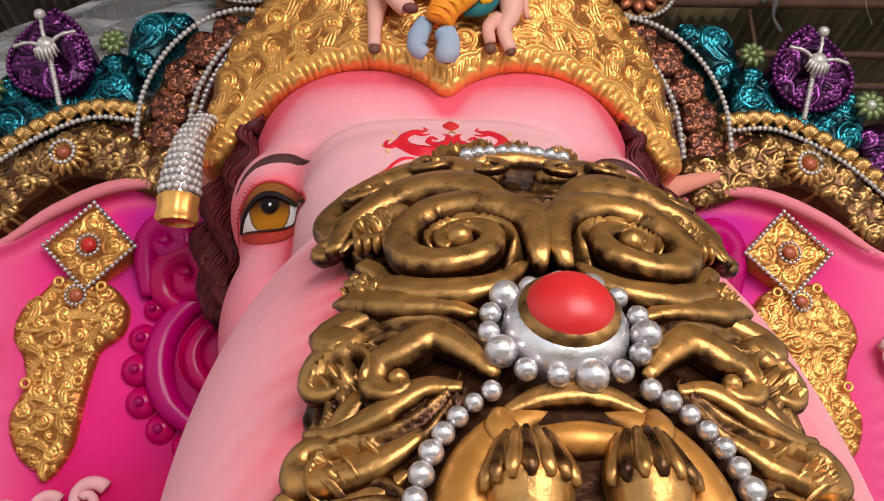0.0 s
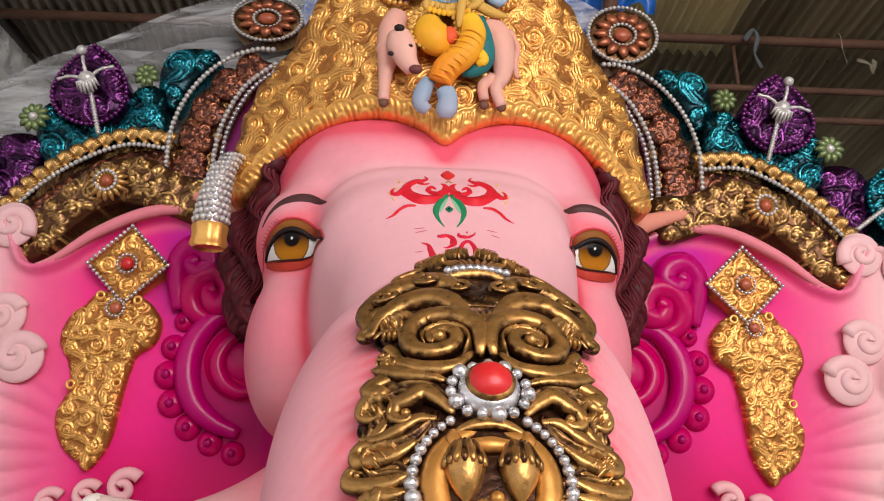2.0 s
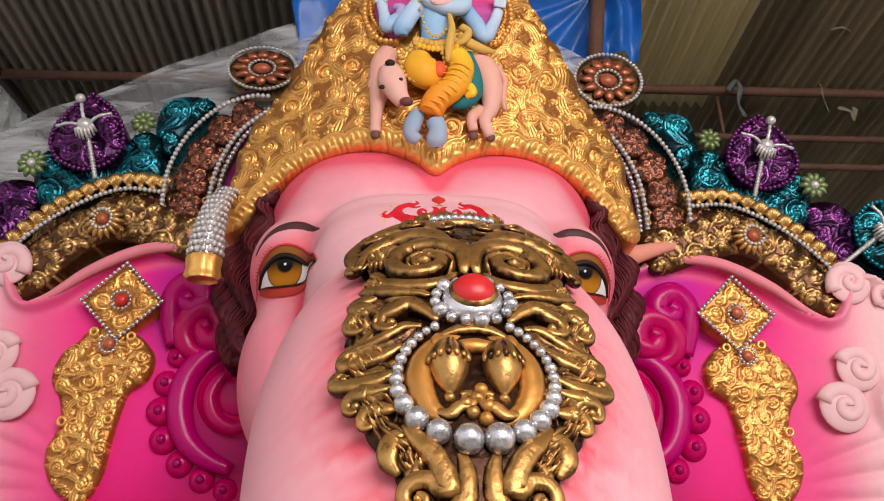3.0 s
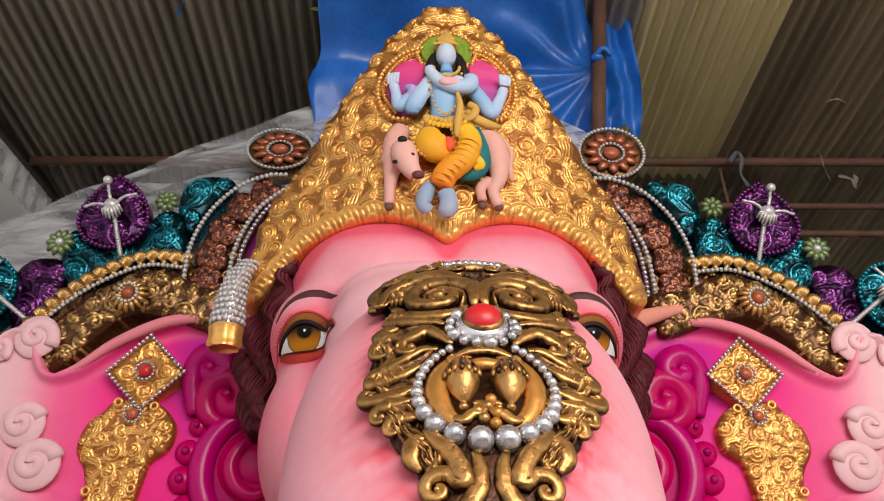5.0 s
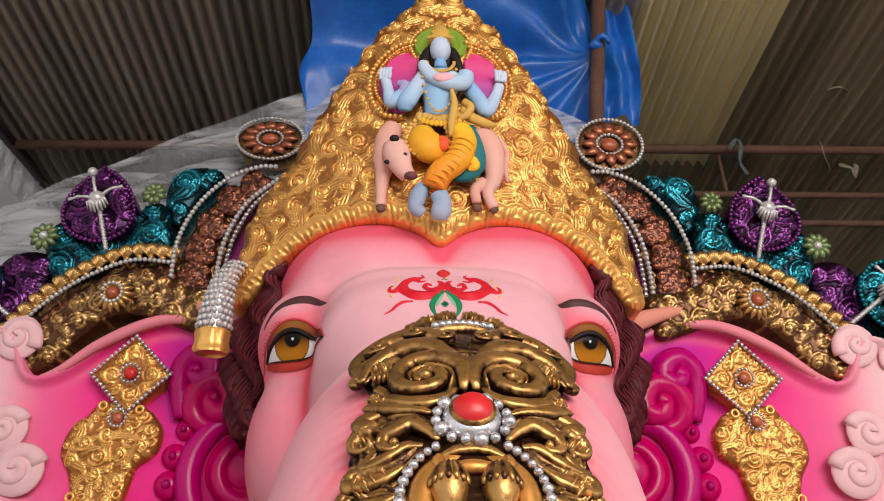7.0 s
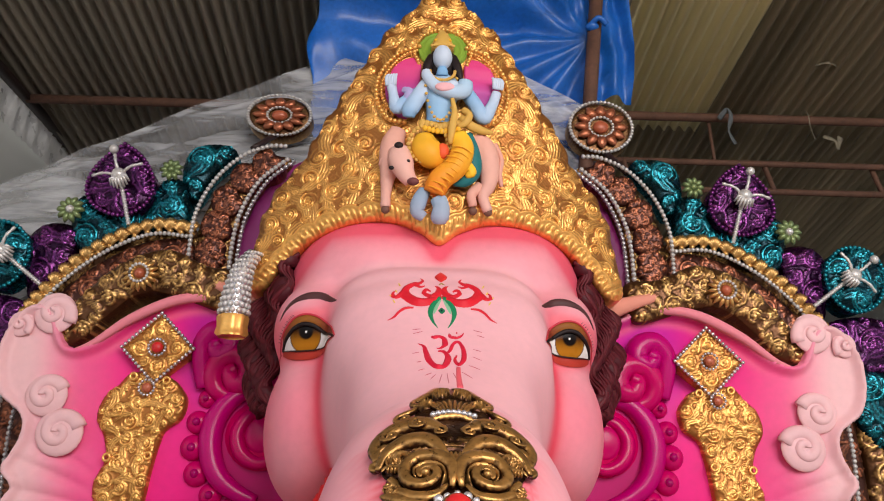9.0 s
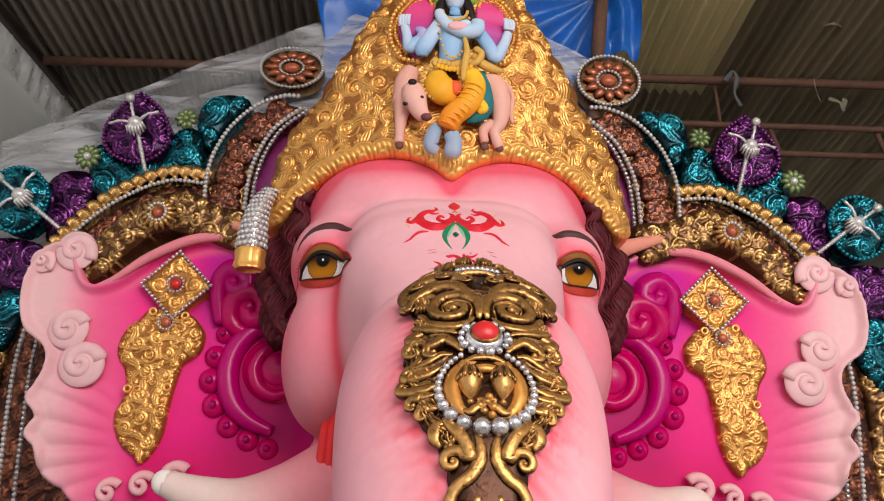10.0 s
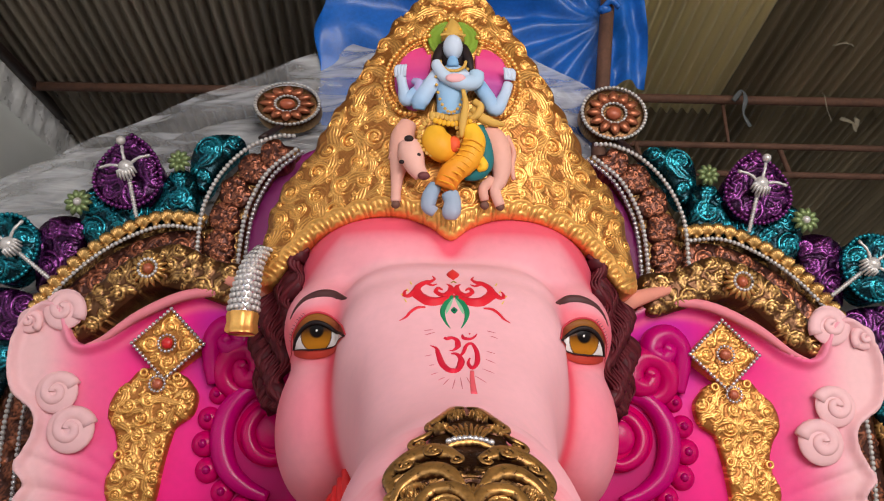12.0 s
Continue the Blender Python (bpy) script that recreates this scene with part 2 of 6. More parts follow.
PEARL = material("pearl_paint", 0.35, 0.3, (0.60, 0.57, 0.55), grain=90, vary=0.15)
DARK = material("dark_brown_paint", 0.5, 0.1, (0.028, 0.012, 0.010), grain=60, vary=0.2)
RED = material("red_stone_paint", 0.33, 0.0, (0.58, 0.02, 0.022), grain=30, vary=0.10, gloss=0.4)
ORANGE = material("orange_stone_paint", 0.36, 0.1, (0.42, 0.10, 0.045), grain=50, vary=0.2)
RUST = material("rusty_steel", 0.75, 0.2, (0.12, 0.055, 0.035), grain=40, vary=0.4, bump=0.4)

# ---- shed ----
def sheet_material(name, color, rough, vary):
    return material(name, rough - 0.1, 0.4, color, grain=1.1, vary=vary, bump=0.1, scale2=0.35, stretch=(11, 0.35, 1))


SHEET_DARK = sheet_material("weathered_roof_sheet", (0.34, 0.275, 0.175), 0.55, 0.5)
# darker tone for the columns on the left
SHEET_LEFT = sheet_material("left_roof_sheet", (0.28, 0.24, 0.19), 0.6, 0.55)
SHEET_PALE = sheet_material("pale_roof_sheet", (0.78, 0.68, 0.39), 0.5, 0.3)
SHEET_WALL = material("galvanised_sheet", 0.45, 0.15, (0.80, 0.81, 0.80), grain=1.1, vary=0.25, bump=0.1, scale2=0.35, stretch=(11, 0.35, 1))
CONCRETE = material("concrete", 0.9, 0, (0.19, 0.175, 0.155), grain=14, vary=0.3, bump=0.5, scale2=1.5)
PITCH = 0.085


def roof_z(y):
    return 5.76 - 0.14 * (y - 4.8)


def roof_sheet(name, x0, x1, y0, y1, mat, lift):
    n = int((x1 - x0) / PITCH * 8)
    x = np.linspace(x0, x1, n + 1)
    ys = np.linspace(y0, y1, 5)
    top = []
    for y in ys:
        top.append(np.stack([x, np.full(n + 1, y), roof_z(y) + lift + 0.026 * np.sin(x / PITCH * TAU) + 0.02 * math.sin(y * 1.3)], -1))
    V = np.vstack(top)
    m = n + 1
    F = [(j * m + i, (j + 1) * m + i, (j + 1) * m + i + 1, j * m + i + 1) for j in range(len(ys) - 1) for i in range(n)]
    V2 = V + np.array((0, 0, 0.004))
    k = len(V)
    F2 = [tuple(a + k for a in f[::-1]) for f in F]
    b = Bag().add(V, F).add(V2, [tuple(a - 0 for a in f) for f in [tuple(x_ - k for x_ in g) for g in F2]])
    return b


ceiling = Bag()
COLS = [(-3.3, -1.6, 0), (-1.68, 0.0, 0), (-0.08, 1.3, 0), (1.28, 2.28, 1), (2.2, 3.6, 0), (3.52, 5.0, 0)]
for i, (a, b_, pale) in enumerate(COLS):
    for j, (y0, y1) in enumerate([(-3.6, 1.9), (1.75, 5.25), (5.1, 9.6)]):
        sh = roof_sheet("s", a, b_, y0, y1, None, 0.006 * (i % 2) - 0.012 * j)
        ceiling.add(np.vstack(sh.v), sh.f, mat=1 if (pale and j < 2) else (2 if i < 3 else 0))
thing("ceiling", "weathered corrugated metal roof sheets, one of them paler", "roof", kind="structure", bag=ceiling, mats=[SHEET_DARK, SHEET_PALE, SHEET_LEFT])
thing("floor", "grey rough concrete shed floor", "floor", kind="structure", bag=Bag().add(*box((0.9, 2.0, -0.05), (9, 16, 0.1))), mats=[CONCRETE])


def wall(name, c, s, label):
    thing(name, label, "wall", kind="structure", bag=Bag().add(*box(c, s)), mats=[SHEET_WALL])


wall("wall_west", (-3.18, 2.9, 2.86), (0.05, 13.2, 5.72), "dull galvanised metal side wall of the shed")
wall("wall_east", (4.95, 2.9, 2.7), (0.05, 13.2, 5.4), "galvanised metal side wall of the shed")
wall("wall_north", (0.9, 9.55, 2.5), (8.2, 0.05, 5.0), "galvanised metal rear wall of the shed")


def rod(p, q, r, sides=10):
    t = np.linspace(0, 1, 6)[:, None]
    return sweep(np.array(p) * (1 - t) + np.array(q) * t, r, sides, (0.1, 0.2, 1))


truss = thing("roof_truss", "rusty brown steel pipe truss under the roof", "truss")
part("top_chord", Bag().add(*rod((-3.1, 4.9, 5.66), (4.9, 4.75, 5.66), 0.036)), RUST, truss)
part("middle_chord", Bag().add(*rod((0.9, 4.85, 5.29), (4.9, 4.75, 5.27), 0.026)), RUST, truss)
part("bottom_chord", Bag().add(*rod((0.9, 4.85, 5.06), (4.9, 4.75, 5.04), 0.026)), RUST, truss)
for x in (1.5, 2.6, 3.45, 4.4):
    part("upright", Bag().add(*rod((x, 4.83, 5.3), (x + 0.05, 4.8, 5.05), 0.02)), RUST, truss)
for x in (2.2, 3.9):
    part("strut", Bag().add(*rod((x, 4.83, 5.64), (x + 0.02, 4.83, 5.28), 0.014)), RUST, truss)
thing("steel_post", "rusty steel pipe post beside the tarpaulin", "post",
      bag=Bag().add(*rod((0.50, 3.72, 0.0), (1.0, 3.36, 5.95), 0.042, 12)), mats=[RUST])
# added strip whose white colour stands in for the bright light along the wall top
glint_strip = Bag()
fx, fy = np.meshgrid(np.linspace(0, 1, 9), np.linspace(-2.5, 8.5, 260), indexing="ij")
fzz = 5.36 + 0.27 * fx
glint_strip.add(np.stack([-3.135 + 0.016 * np.sin(fy * 23 + 3 * np.sin(fy * 5)) * np.sin(3 * fx) + 0.012 * np.sin(fy * 61 + 9 * fx), fy, fzz], -1).reshape(-1, 3),
          [(i * 260 + j, (i + 1) * 260 + j, (i + 1) * 260 + j + 1, i * 260 + j + 1) for i in range(8) for j in range(259)])
thing("flashing", "added white crinkled strip standing in for bright glints along the wall top", "flashing", kind="structure", bag=glint_strip, mats=[material("wall_glint_white", 0.3, 0.25, (0.88, 0.89, 0.90), grain=8, vary=0.25, bump=0.2)])
angle = Bag().add(*box((-3.10, 2.9, 5.66), (0.07, 13, 0.05)))
thing("eaves_rail", "dark rusty steel rail along the wall top", "rail", bag=angle, mats=[DARK])

# ---- statue ----
PINK_W, PINK = (0.82, 0.42, 0.46), (0.77, 0.17, 0.24)
TR = catmull([(0, 2.20, 3.13, 0.42), (0, 1.90, 2.95, 0.325), (-0.003, 1.52, 2.755, 0.275), (-0.016, 1.15, 2.665, 0.247), (-0.030, 0.82, 2.65, 0.234),
              (-0.037, 0.62, 2.57, 0.232), (-0.040, 0.50, 2.44, 0.218), (-0.042, 0.445, 2.25, 0.203), (-0.045, 0.47, 2.02, 0.18),
              (-0.02, 0.60, 1.80, 0.165), (0.0, 0.80, 1.64, 0.155), (0.03, 1.02, 1.60, 0.14)], 6)


def ellipsoid(X, Y, Z, c, r):
    a = np.sqrt(((X - c[0]) / r[0]) ** 2 + ((Y - c[1]) / r[1]) ** 2 + ((Z - c[2]) / r[2]) ** 2)
    return (a - 1) * min(r) * 1.05


def smin(a, b, k):
    h = np.clip(0.5 + 0.5 * (b - a) / k, 0, 1)
    return b * (1 - h) + a * h - k * h * (1 - h)


def skull(X, Y, Z):
    A = np.abs(X)
    d = ellipsoid(X, Y, Z, (0, 2.78, 3.40), (0.70, 0.60, 0.66))
    d = smin(d, ellipsoid(A, Y, Z, (0.25, 2.46, 3.58), (0.32, 0.32, 0.24)), 0.14)
    d = smin(d, ellipsoid(A, Y, Z, (0.46, 2.33, 3.32), (0.17, 0.27, 0.20)), 0.06)
    d = smin(d, ellipsoid(A, Y, Z, (0.45, 2.36, 2.955), (0.19, 0.36, 0.305)), 0.045)
    d = smin(d, ellipsoid(A, Y, Z, (0.38, 2.60, 2.52), (0.18, 0.32, 0.22)), 0.03)
    d = smin(d, ellipsoid(X, Y, Z, (0, 2.85, 2.2), (0.75, 0.55, 0.6)), 0.12)
    return d


def trunk_d(X, Y, Z):
    """Distance to the trunk, whose root is squarer than its round tip."""
    d = np.full(X.shape, 0.6)
    for p, q in zip(TR[:-1], TR[1:]):
        lo_, hi_ = np.minimum(p[:3], q[:3]) - p[3] - 0.16, np.maximum(p[:3], q[:3]) + p[3] + 0.16
        sel = (X > lo_[0]) & (X < hi_[0]) & (Y > lo_[1]) & (Y < hi_[1]) & (Z > lo_[2]) & (Z < hi_[2])
        if X.ndim == 3:
            w = [np.nonzero(sel.any(axis=tuple(k for k in range(3) if k != i)))[0] for i in range(3)]
            if not all(len(k) for k in w):
                continue
            sel = tuple(slice(k[0], k[-1] + 1) for k in w)
        x, y, z = X[sel], Y[sel], Z[sel]
        e = q[:3] - p[:3]
        t = np.clip(((x - p[0]) * e[0] + (y - p[1]) * e[1] + (z - p[2]) * e[2]) / (e @ e), 0, 1)
        n = 2.0 + 1.6 * smooth(1.2, 2.0, p[1] + t * e[1]) * (p[2] > 2.3)
        side = np.abs(x - p[0] - t * e[0])
        deep = np.hypot(y - p[1] - t * e[1], z - p[2] - t * e[2])
        d[sel] = np.minimum(d[sel], (side ** n + deep ** n) ** (1 / n) - p[3] - t * (q[3] - p[3]))
    return d


def surface(field, lo, step):
    """The zero surface of a field on a grid."""
    S = field < 0
    nx, ny, nz = S.shape
    acc = np.zeros((nx - 1, ny - 1, nz - 1, 3))
    cnt = np.zeros((nx - 1, ny - 1, nz - 1))
    corner = lambda a, i, j, k: a[i:nx - 1 + i, j:ny - 1 + j, k:nz - 1 + k]
    pts = [(i, j, k) for i in (0, 1) for j in (0, 1) for k in (0, 1)]
    for a in pts:
        for ax in range(3):
            if a[ax]:
                continue
            b = list(a)
            b[ax] = 1
            fa, fb = corner(field, *a), corner(field, *b)
            x = (fa < 0) != (fb < 0)
            t = np.where(x, fa / (fa - fb + 1e-12), 0)
            for q in range(3):
                acc[..., q] += np.where(x, a[q] + (t if q == ax else 0), 0)
            cnt += x
    act = cnt > 0
    idx = np.full(act.shape, -1)
    idx[act] = np.arange(act.sum())
    base = np.argwhere(act)
    V = (base + acc[act] / cnt[act][:, None]) * step + np.array(lo)
    F = []
    for ax in range(3):
        u, v = (ax + 1) % 3, (ax + 2) % 3
        sl = lambda o: tuple(slice(o if q == ax else 0, (S.shape[q] - 1 + o) if q == ax else S.shape[q]) for q in range(3))
        A, B = S[sl(0)], S[sl(1)]
        for want, flip in ((A & ~B, False), (~A & B, True)):
            p = np.argwhere(want)
            p = p[(p[:, u] > 0) & (p[:, v] > 0) & (p[:, u] < S.shape[u] - 1) & (p[:, v] < S.shape[v] - 1)]
            if not len(p):
                continue
            q = []
            for du, dv in ((1, 1), (0, 1), (0, 0), (1, 0)):
                o = p.copy()
                o[:, u] -= du
                o[:, v] -= dv
                q.append(idx[o[:, 0], o[:, 1], o[:, 2]])
            f = np.stack(q, -1)
            F.append(f[:, ::-1] if flip else f)
    return V, np.vstack(F)


STEP = 0.0135
lo, hi = np.array((-0.80, 0.22, 1.40)), np.array((0.80, 3.0, 4.1))
ax = [np.arange(lo[i], hi[i], STEP) for i in range(3)]
GX, GY, GZ = np.meshgrid(*ax, indexing="ij")
D1, D2 = skull(GX, GY, GZ), trunk_d(GX, GY, GZ)
HEAD_V, HEAD_F = surface(smin(D1, D2, 0.05), lo, STEP)
ring = np.vstack([HEAD_F[:, [0, 1]], HEAD_F[:, [1, 2]], HEAD_F[:, [2, 3]], HEAD_F[:, [3, 0]]])
ring = np.vstack([ring, ring[:, ::-1]])
for _ in range(8):
    total = np.stack([np.bincount(ring[:, 0], HEAD_V[ring[:, 1], i], len(HEAD_V)) for i in range(3)], -1)
    HEAD_V = HEAD_V + 0.6 * (total / np.bincount(ring[:, 0], minlength=len(HEAD_V))[:, None] - HEAD_V)
hx, hy, hz = HEAD_V.T
d1, d2 = skull(hx, hy, hz), trunk_d(hx, hy, hz)


TC, TRAD = TR[:, :3], TR[:, 3]
TT = np.gradient(TC, axis=0)
TT /= np.linalg.norm(TT, axis=1, keepdims=True)
TN = np.cross(TT, np.array((1.0, 0, 0)))
TN /= np.linalg.norm(TN, axis=1, keepdims=True)
TV = np.concatenate([[0], np.cumsum(np.linalg.norm(np.diff(TC, axis=0), axis=1))])
TV -= TV[24]
ORN_V = (0.05, 0.11, 0.165, 0.185, 0.28, 0.33, 0.36, 0.41, 0.44, 0.60)
ORN_U = (0.0, 0.04, 0.06, 0.105, 0.10, 0.115, 0.116, 0.088, 0.055, 0.05)


def head_paint(V):
    x, y, z = np.abs(V[:, 0]), V[:, 1], V[:, 2]
    c = np.tile(np.array(PINK_W), (len(V), 1))

    def blend(col, t):
        c[:] = c * (1 - t[:, None]) + np.array(col) * t[:, None]
    face = smooth(0.0, 0.05, d2)
    blend((0.79, 0.29, 0.345), 0.6 * face)
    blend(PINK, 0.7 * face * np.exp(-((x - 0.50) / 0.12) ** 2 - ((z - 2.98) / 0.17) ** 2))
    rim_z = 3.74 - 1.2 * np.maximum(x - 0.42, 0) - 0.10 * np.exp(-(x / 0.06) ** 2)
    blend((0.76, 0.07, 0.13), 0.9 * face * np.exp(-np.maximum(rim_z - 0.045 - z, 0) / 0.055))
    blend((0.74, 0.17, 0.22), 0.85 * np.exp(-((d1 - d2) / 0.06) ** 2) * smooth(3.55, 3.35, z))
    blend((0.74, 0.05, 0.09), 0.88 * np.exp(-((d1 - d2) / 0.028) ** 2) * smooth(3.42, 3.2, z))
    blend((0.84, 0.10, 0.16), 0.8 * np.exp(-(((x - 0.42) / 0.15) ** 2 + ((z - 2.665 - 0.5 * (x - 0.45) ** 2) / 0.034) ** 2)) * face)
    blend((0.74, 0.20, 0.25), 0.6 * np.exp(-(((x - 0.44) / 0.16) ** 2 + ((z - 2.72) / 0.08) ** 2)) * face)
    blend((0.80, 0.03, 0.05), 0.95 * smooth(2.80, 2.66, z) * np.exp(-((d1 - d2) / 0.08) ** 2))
    k = np.argmin(((V[:, None, 1:] - TC[None, :, 1:]) ** 2).sum(-1), axis=1)
    rad = V - TC[k]
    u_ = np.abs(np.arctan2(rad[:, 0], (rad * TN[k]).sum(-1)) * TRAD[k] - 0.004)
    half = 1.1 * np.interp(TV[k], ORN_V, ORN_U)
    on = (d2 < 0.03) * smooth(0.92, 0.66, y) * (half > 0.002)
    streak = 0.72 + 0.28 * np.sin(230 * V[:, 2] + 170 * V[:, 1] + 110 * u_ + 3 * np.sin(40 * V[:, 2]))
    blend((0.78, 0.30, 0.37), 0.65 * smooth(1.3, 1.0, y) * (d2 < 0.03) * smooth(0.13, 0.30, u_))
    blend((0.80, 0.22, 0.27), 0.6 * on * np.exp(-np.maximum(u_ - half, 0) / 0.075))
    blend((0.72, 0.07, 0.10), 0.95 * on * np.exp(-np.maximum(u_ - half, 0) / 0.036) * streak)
    e = np.hypot((x - 0.465) / 0.15, (z - 3.265) / 0.085)
    blend((0.82, 0.12, 0.16), 0.75 * face * np.exp(-((e - 0.95) / 0.28) ** 2))
    blend((0.82, 0.16, 0.24), 0.7 * face * smooth(0.54, 0.64, x) * smooth(2.4, 2.9, z))
    return c


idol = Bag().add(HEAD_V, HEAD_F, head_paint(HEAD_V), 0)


# ears
EAR = catmull([(0.50, 3.42), (0.80, 3.50), (0.95, 3.555), (1.16, 3.545), (1.36, 3.45), (1.52, 3.33), (1.62, 3.32), (1.70, 3.47), (1.80, 3.48), (1.88, 3.37), (1.895, 3.24), (1.86, 3.11),
               (1.755, 3.02), (1.745, 2.93), (1.79, 2.81), (1.745, 2.74), (1.77, 2.66), (1.715, 2.59), (1.70, 2.51), (1.60, 2.44), (1.50, 2.36), (1.2, 2.30), (0.9, 2.33), (0.45, 2.40)], 6, True)


def ear_front(X, Z, sd):
    y = 2.735 - 0.07 * smooth(1.25, 1.75, X) - 0.05 * (1 - smooth(0, 0.05, -sd)) * smooth(2.5, 2.6, Z) + 0.03 * (1 - smooth(0, 0.012, -sd))
    y += 0.055 * np.exp(-((X - 1.02) / 0.2) ** 2 - ((Z - 3.33) / 0.16) ** 2)
    fan = smooth(1.40, 1.62, X) * smooth(2.92, 2.82, Z)
    ang = np.arctan2(Z - 2.62, X - 1.15)
    y -= 0.022 * fan * np.abs(np.sin(ang * 17)) ** 0.7
    y -= 0.12 * smooth(0.68, 0.50, X)
    return y, np.zeros(X.shape)


def ear_paint(V, H):
    x, z = np.abs(V[:, 0]), V[:, 2]
    c = np.tile(np.array((0.80, 0.0, 0.20)), (len(V), 1))

    def blend(col, t):
        c[:] = c * (1 - t[:, None]) + np.array(col) * t[:, None]
    blend((0.56, 0.02, 0.46), 0.95 * np.exp(-((x - 0.98) / 0.20) ** 2 - ((z - 3.34) / 0.24) ** 2))
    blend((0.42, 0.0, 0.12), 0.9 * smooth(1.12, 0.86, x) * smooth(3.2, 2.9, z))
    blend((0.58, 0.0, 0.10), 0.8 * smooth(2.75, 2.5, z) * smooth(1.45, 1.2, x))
    blend((0.82, 0.05, 0.25), 0.5 * np.exp(-((x - 1.22) / 0.22) ** 2 - ((z - 2.98) / 0.35) ** 2))
    sd = poly_sd(x, z, EAR)
    blend((0.82, 0.16, 0.30), 0.6 * smooth(1.30, 1.55, x + 0.10 * (3.0 - z)))
    blend((0.78, 0.46, 0.475), smooth(1.50, 1.76, x + 0.10 * (3.0 - z)))
    blend((0.83, 0.42, 0.44), 0.8 * smooth(-0.03, -0.005, sd) * smooth(3.1, 3.3, z) * smooth(1.6, 1.4, x))
    blend((0.80, 0.13, 0.24), 0.7 * np.exp(-((sd + 0.055) / 0.02) ** 2) * smooth(3.15, 3.35, z) * smooth(1.6, 1.4, x))
    return c


def spiral(cx, cz, R, a0, turns, way, r1=0.12, n=34):
    t = np.linspace(0, 1, n)
    r = R * (r1 ** t)
    a = a0 + way * turns * TAU * t
    return np.stack([cx + r * np.cos(a), cz + r * np.sin(a)], -1)


for s in (-0.965, 1):
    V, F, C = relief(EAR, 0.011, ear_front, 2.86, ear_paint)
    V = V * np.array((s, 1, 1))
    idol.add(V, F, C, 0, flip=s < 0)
    WH = (0.78, 0.47, 0.485)
    # flat scrolls on the pale rim
    for cx, cz, R, a0, way in ((1.685, 3.455, 0.090, -2.6, -1), (1.825, 3.405, 0.055, -2.2, -1), (1.665, 3.105, 0.088, 2.8, -1), (1.585, 2.955, 0.098, 2.9, -1)):
        p = spiral(cx, cz, R * 0.86, a0, 1.45, way, 0.16)
        y = 2.652 - 0.022 * np.linspace(0, 1, len(p))
        idol.add(*ball((s * cx, 2.655, cz), R, 24, 10, (1, 0.24, 1)), WH, 0)
        idol.add(*sweep(np.stack([s * p[:, 0], y, p[:, 1]], -1), np.linspace(0.34, 0.14, len(p)) * R, 10, high=0.75), WH, 0)
    # magenta scrolls, arc, beads and roundel of the inner ear
    MG, MG2 = (0.50, 0.0, 0.10), (0.46, 0.0, 0.135)
    for pts, r, col in (([(1.015, 3.16), (1.035, 3.26), (1.035, 3.35), (0.985, 3.405), (0.92, 3.385), (0.905, 3.33), (0.95, 3.305), (0.98, 3.335), (0.955, 3.355)], 0.052, MG2),
                        ([(0.86, 3.11), (0.95, 3.15), (0.975, 3.22), (0.935, 3.29), (0.86, 3.30), (0.815, 3.25), (0.825, 3.19), (0.875, 3.18), (0.90, 3.225), (0.87, 3.245)], 0.056, MG),
                        ([(0.80, 3.15), (0.88, 3.12), (0.945, 3.03), (0.958, 2.92), (0.92, 2.81), (0.84, 2.74), (0.74, 2.70)], 0.050, MG2),
                        ([(0.72, 3.07), (0.80, 3.045), (0.845, 2.97), (0.82, 2.89), (0.75, 2.85), (0.68, 2.87)], 0.034, MG)):
        p = catmull(pts, 7)
        w = np.sin(np.linspace(0.55, math.pi - 0.4, len(p))) ** 0.8 * r
        idol.add(*sweep(np.stack([s * p[:, 0], np.linspace(2.725, 2.695, len(p)), p[:, 1]], -1), w, 12), col, 1)
    for x, z, r in ((0.995, 3.115, 0.040), (1.025, 3.015, 0.050), (1.035, 2.91, 0.055), (1.01, 2.805, 0.054), (0.94, 2.72, 0.050), (0.85, 2.665, 0.048), (0.76, 2.63, 0.045)):
        idol.add(*ball((s * x, 2.735, z), r, 18, 10, (1, 0.8, 1)), MG, 1)
        idol.add(*ball((s * x, 2.698, z), r * 0.34, 12, 7), (0.34, 0.0, 0.10), 1)
    idol.add(*ball((s * 0.745, 2.76, 2.965), 0.17, 28, 14, (1, 0.34, 0.95)), (0.60, 0.0, 0.10), 1)
    idol.add(*ball((s * 0.745, 2.715, 2.965), 0.075, 20, 10, (1, 0.3, 1)), (0.52, 0.0, 0.11), 1)
    # pink lip along the ear's top
    lip = EAR[8:34]
    idol.add(*sweep(np.stack([s * lip[:, 0], np.linspace(2.72, 2.66, len(lip)), lip[:, 1] - 0.004], -1), 0.024 * np.sin(np.linspace(0.4, 2.9, len(lip))), 10), (0.74, 0.22, 0.27), 0)
    # tip of the ear's root beside the hair
    P = catmull([(s * 0.74, 2.64, 3.52), (s * 0.86, 2.66, 3.565), (s * 1.0, 2.69, 3.61), (s * 1.14, 2.74, 3.645)], 6)
    idol.add(*sweep(P, np.linspace(0.050, 0.006, len(P)), 10, high=0.7), (0.70, 0.27, 0.20), 0)

# ---- the statue's painted features ----
from mathutils.bvhtree import BVHTree
TREE = BVHTree.FromPolygons([tuple(v) for v in HEAD_V], HEAD_F.tolist())


def on_face(x, z, off=0.003):
    """A point of the face, off metres before it."""
    hit = TREE.ray_cast(Vector((x, -0.5, z)), Vector((0, 1, 0)))[0]
    y = hit.y if hit else 2.3
    return np.array((x, y - off, z))


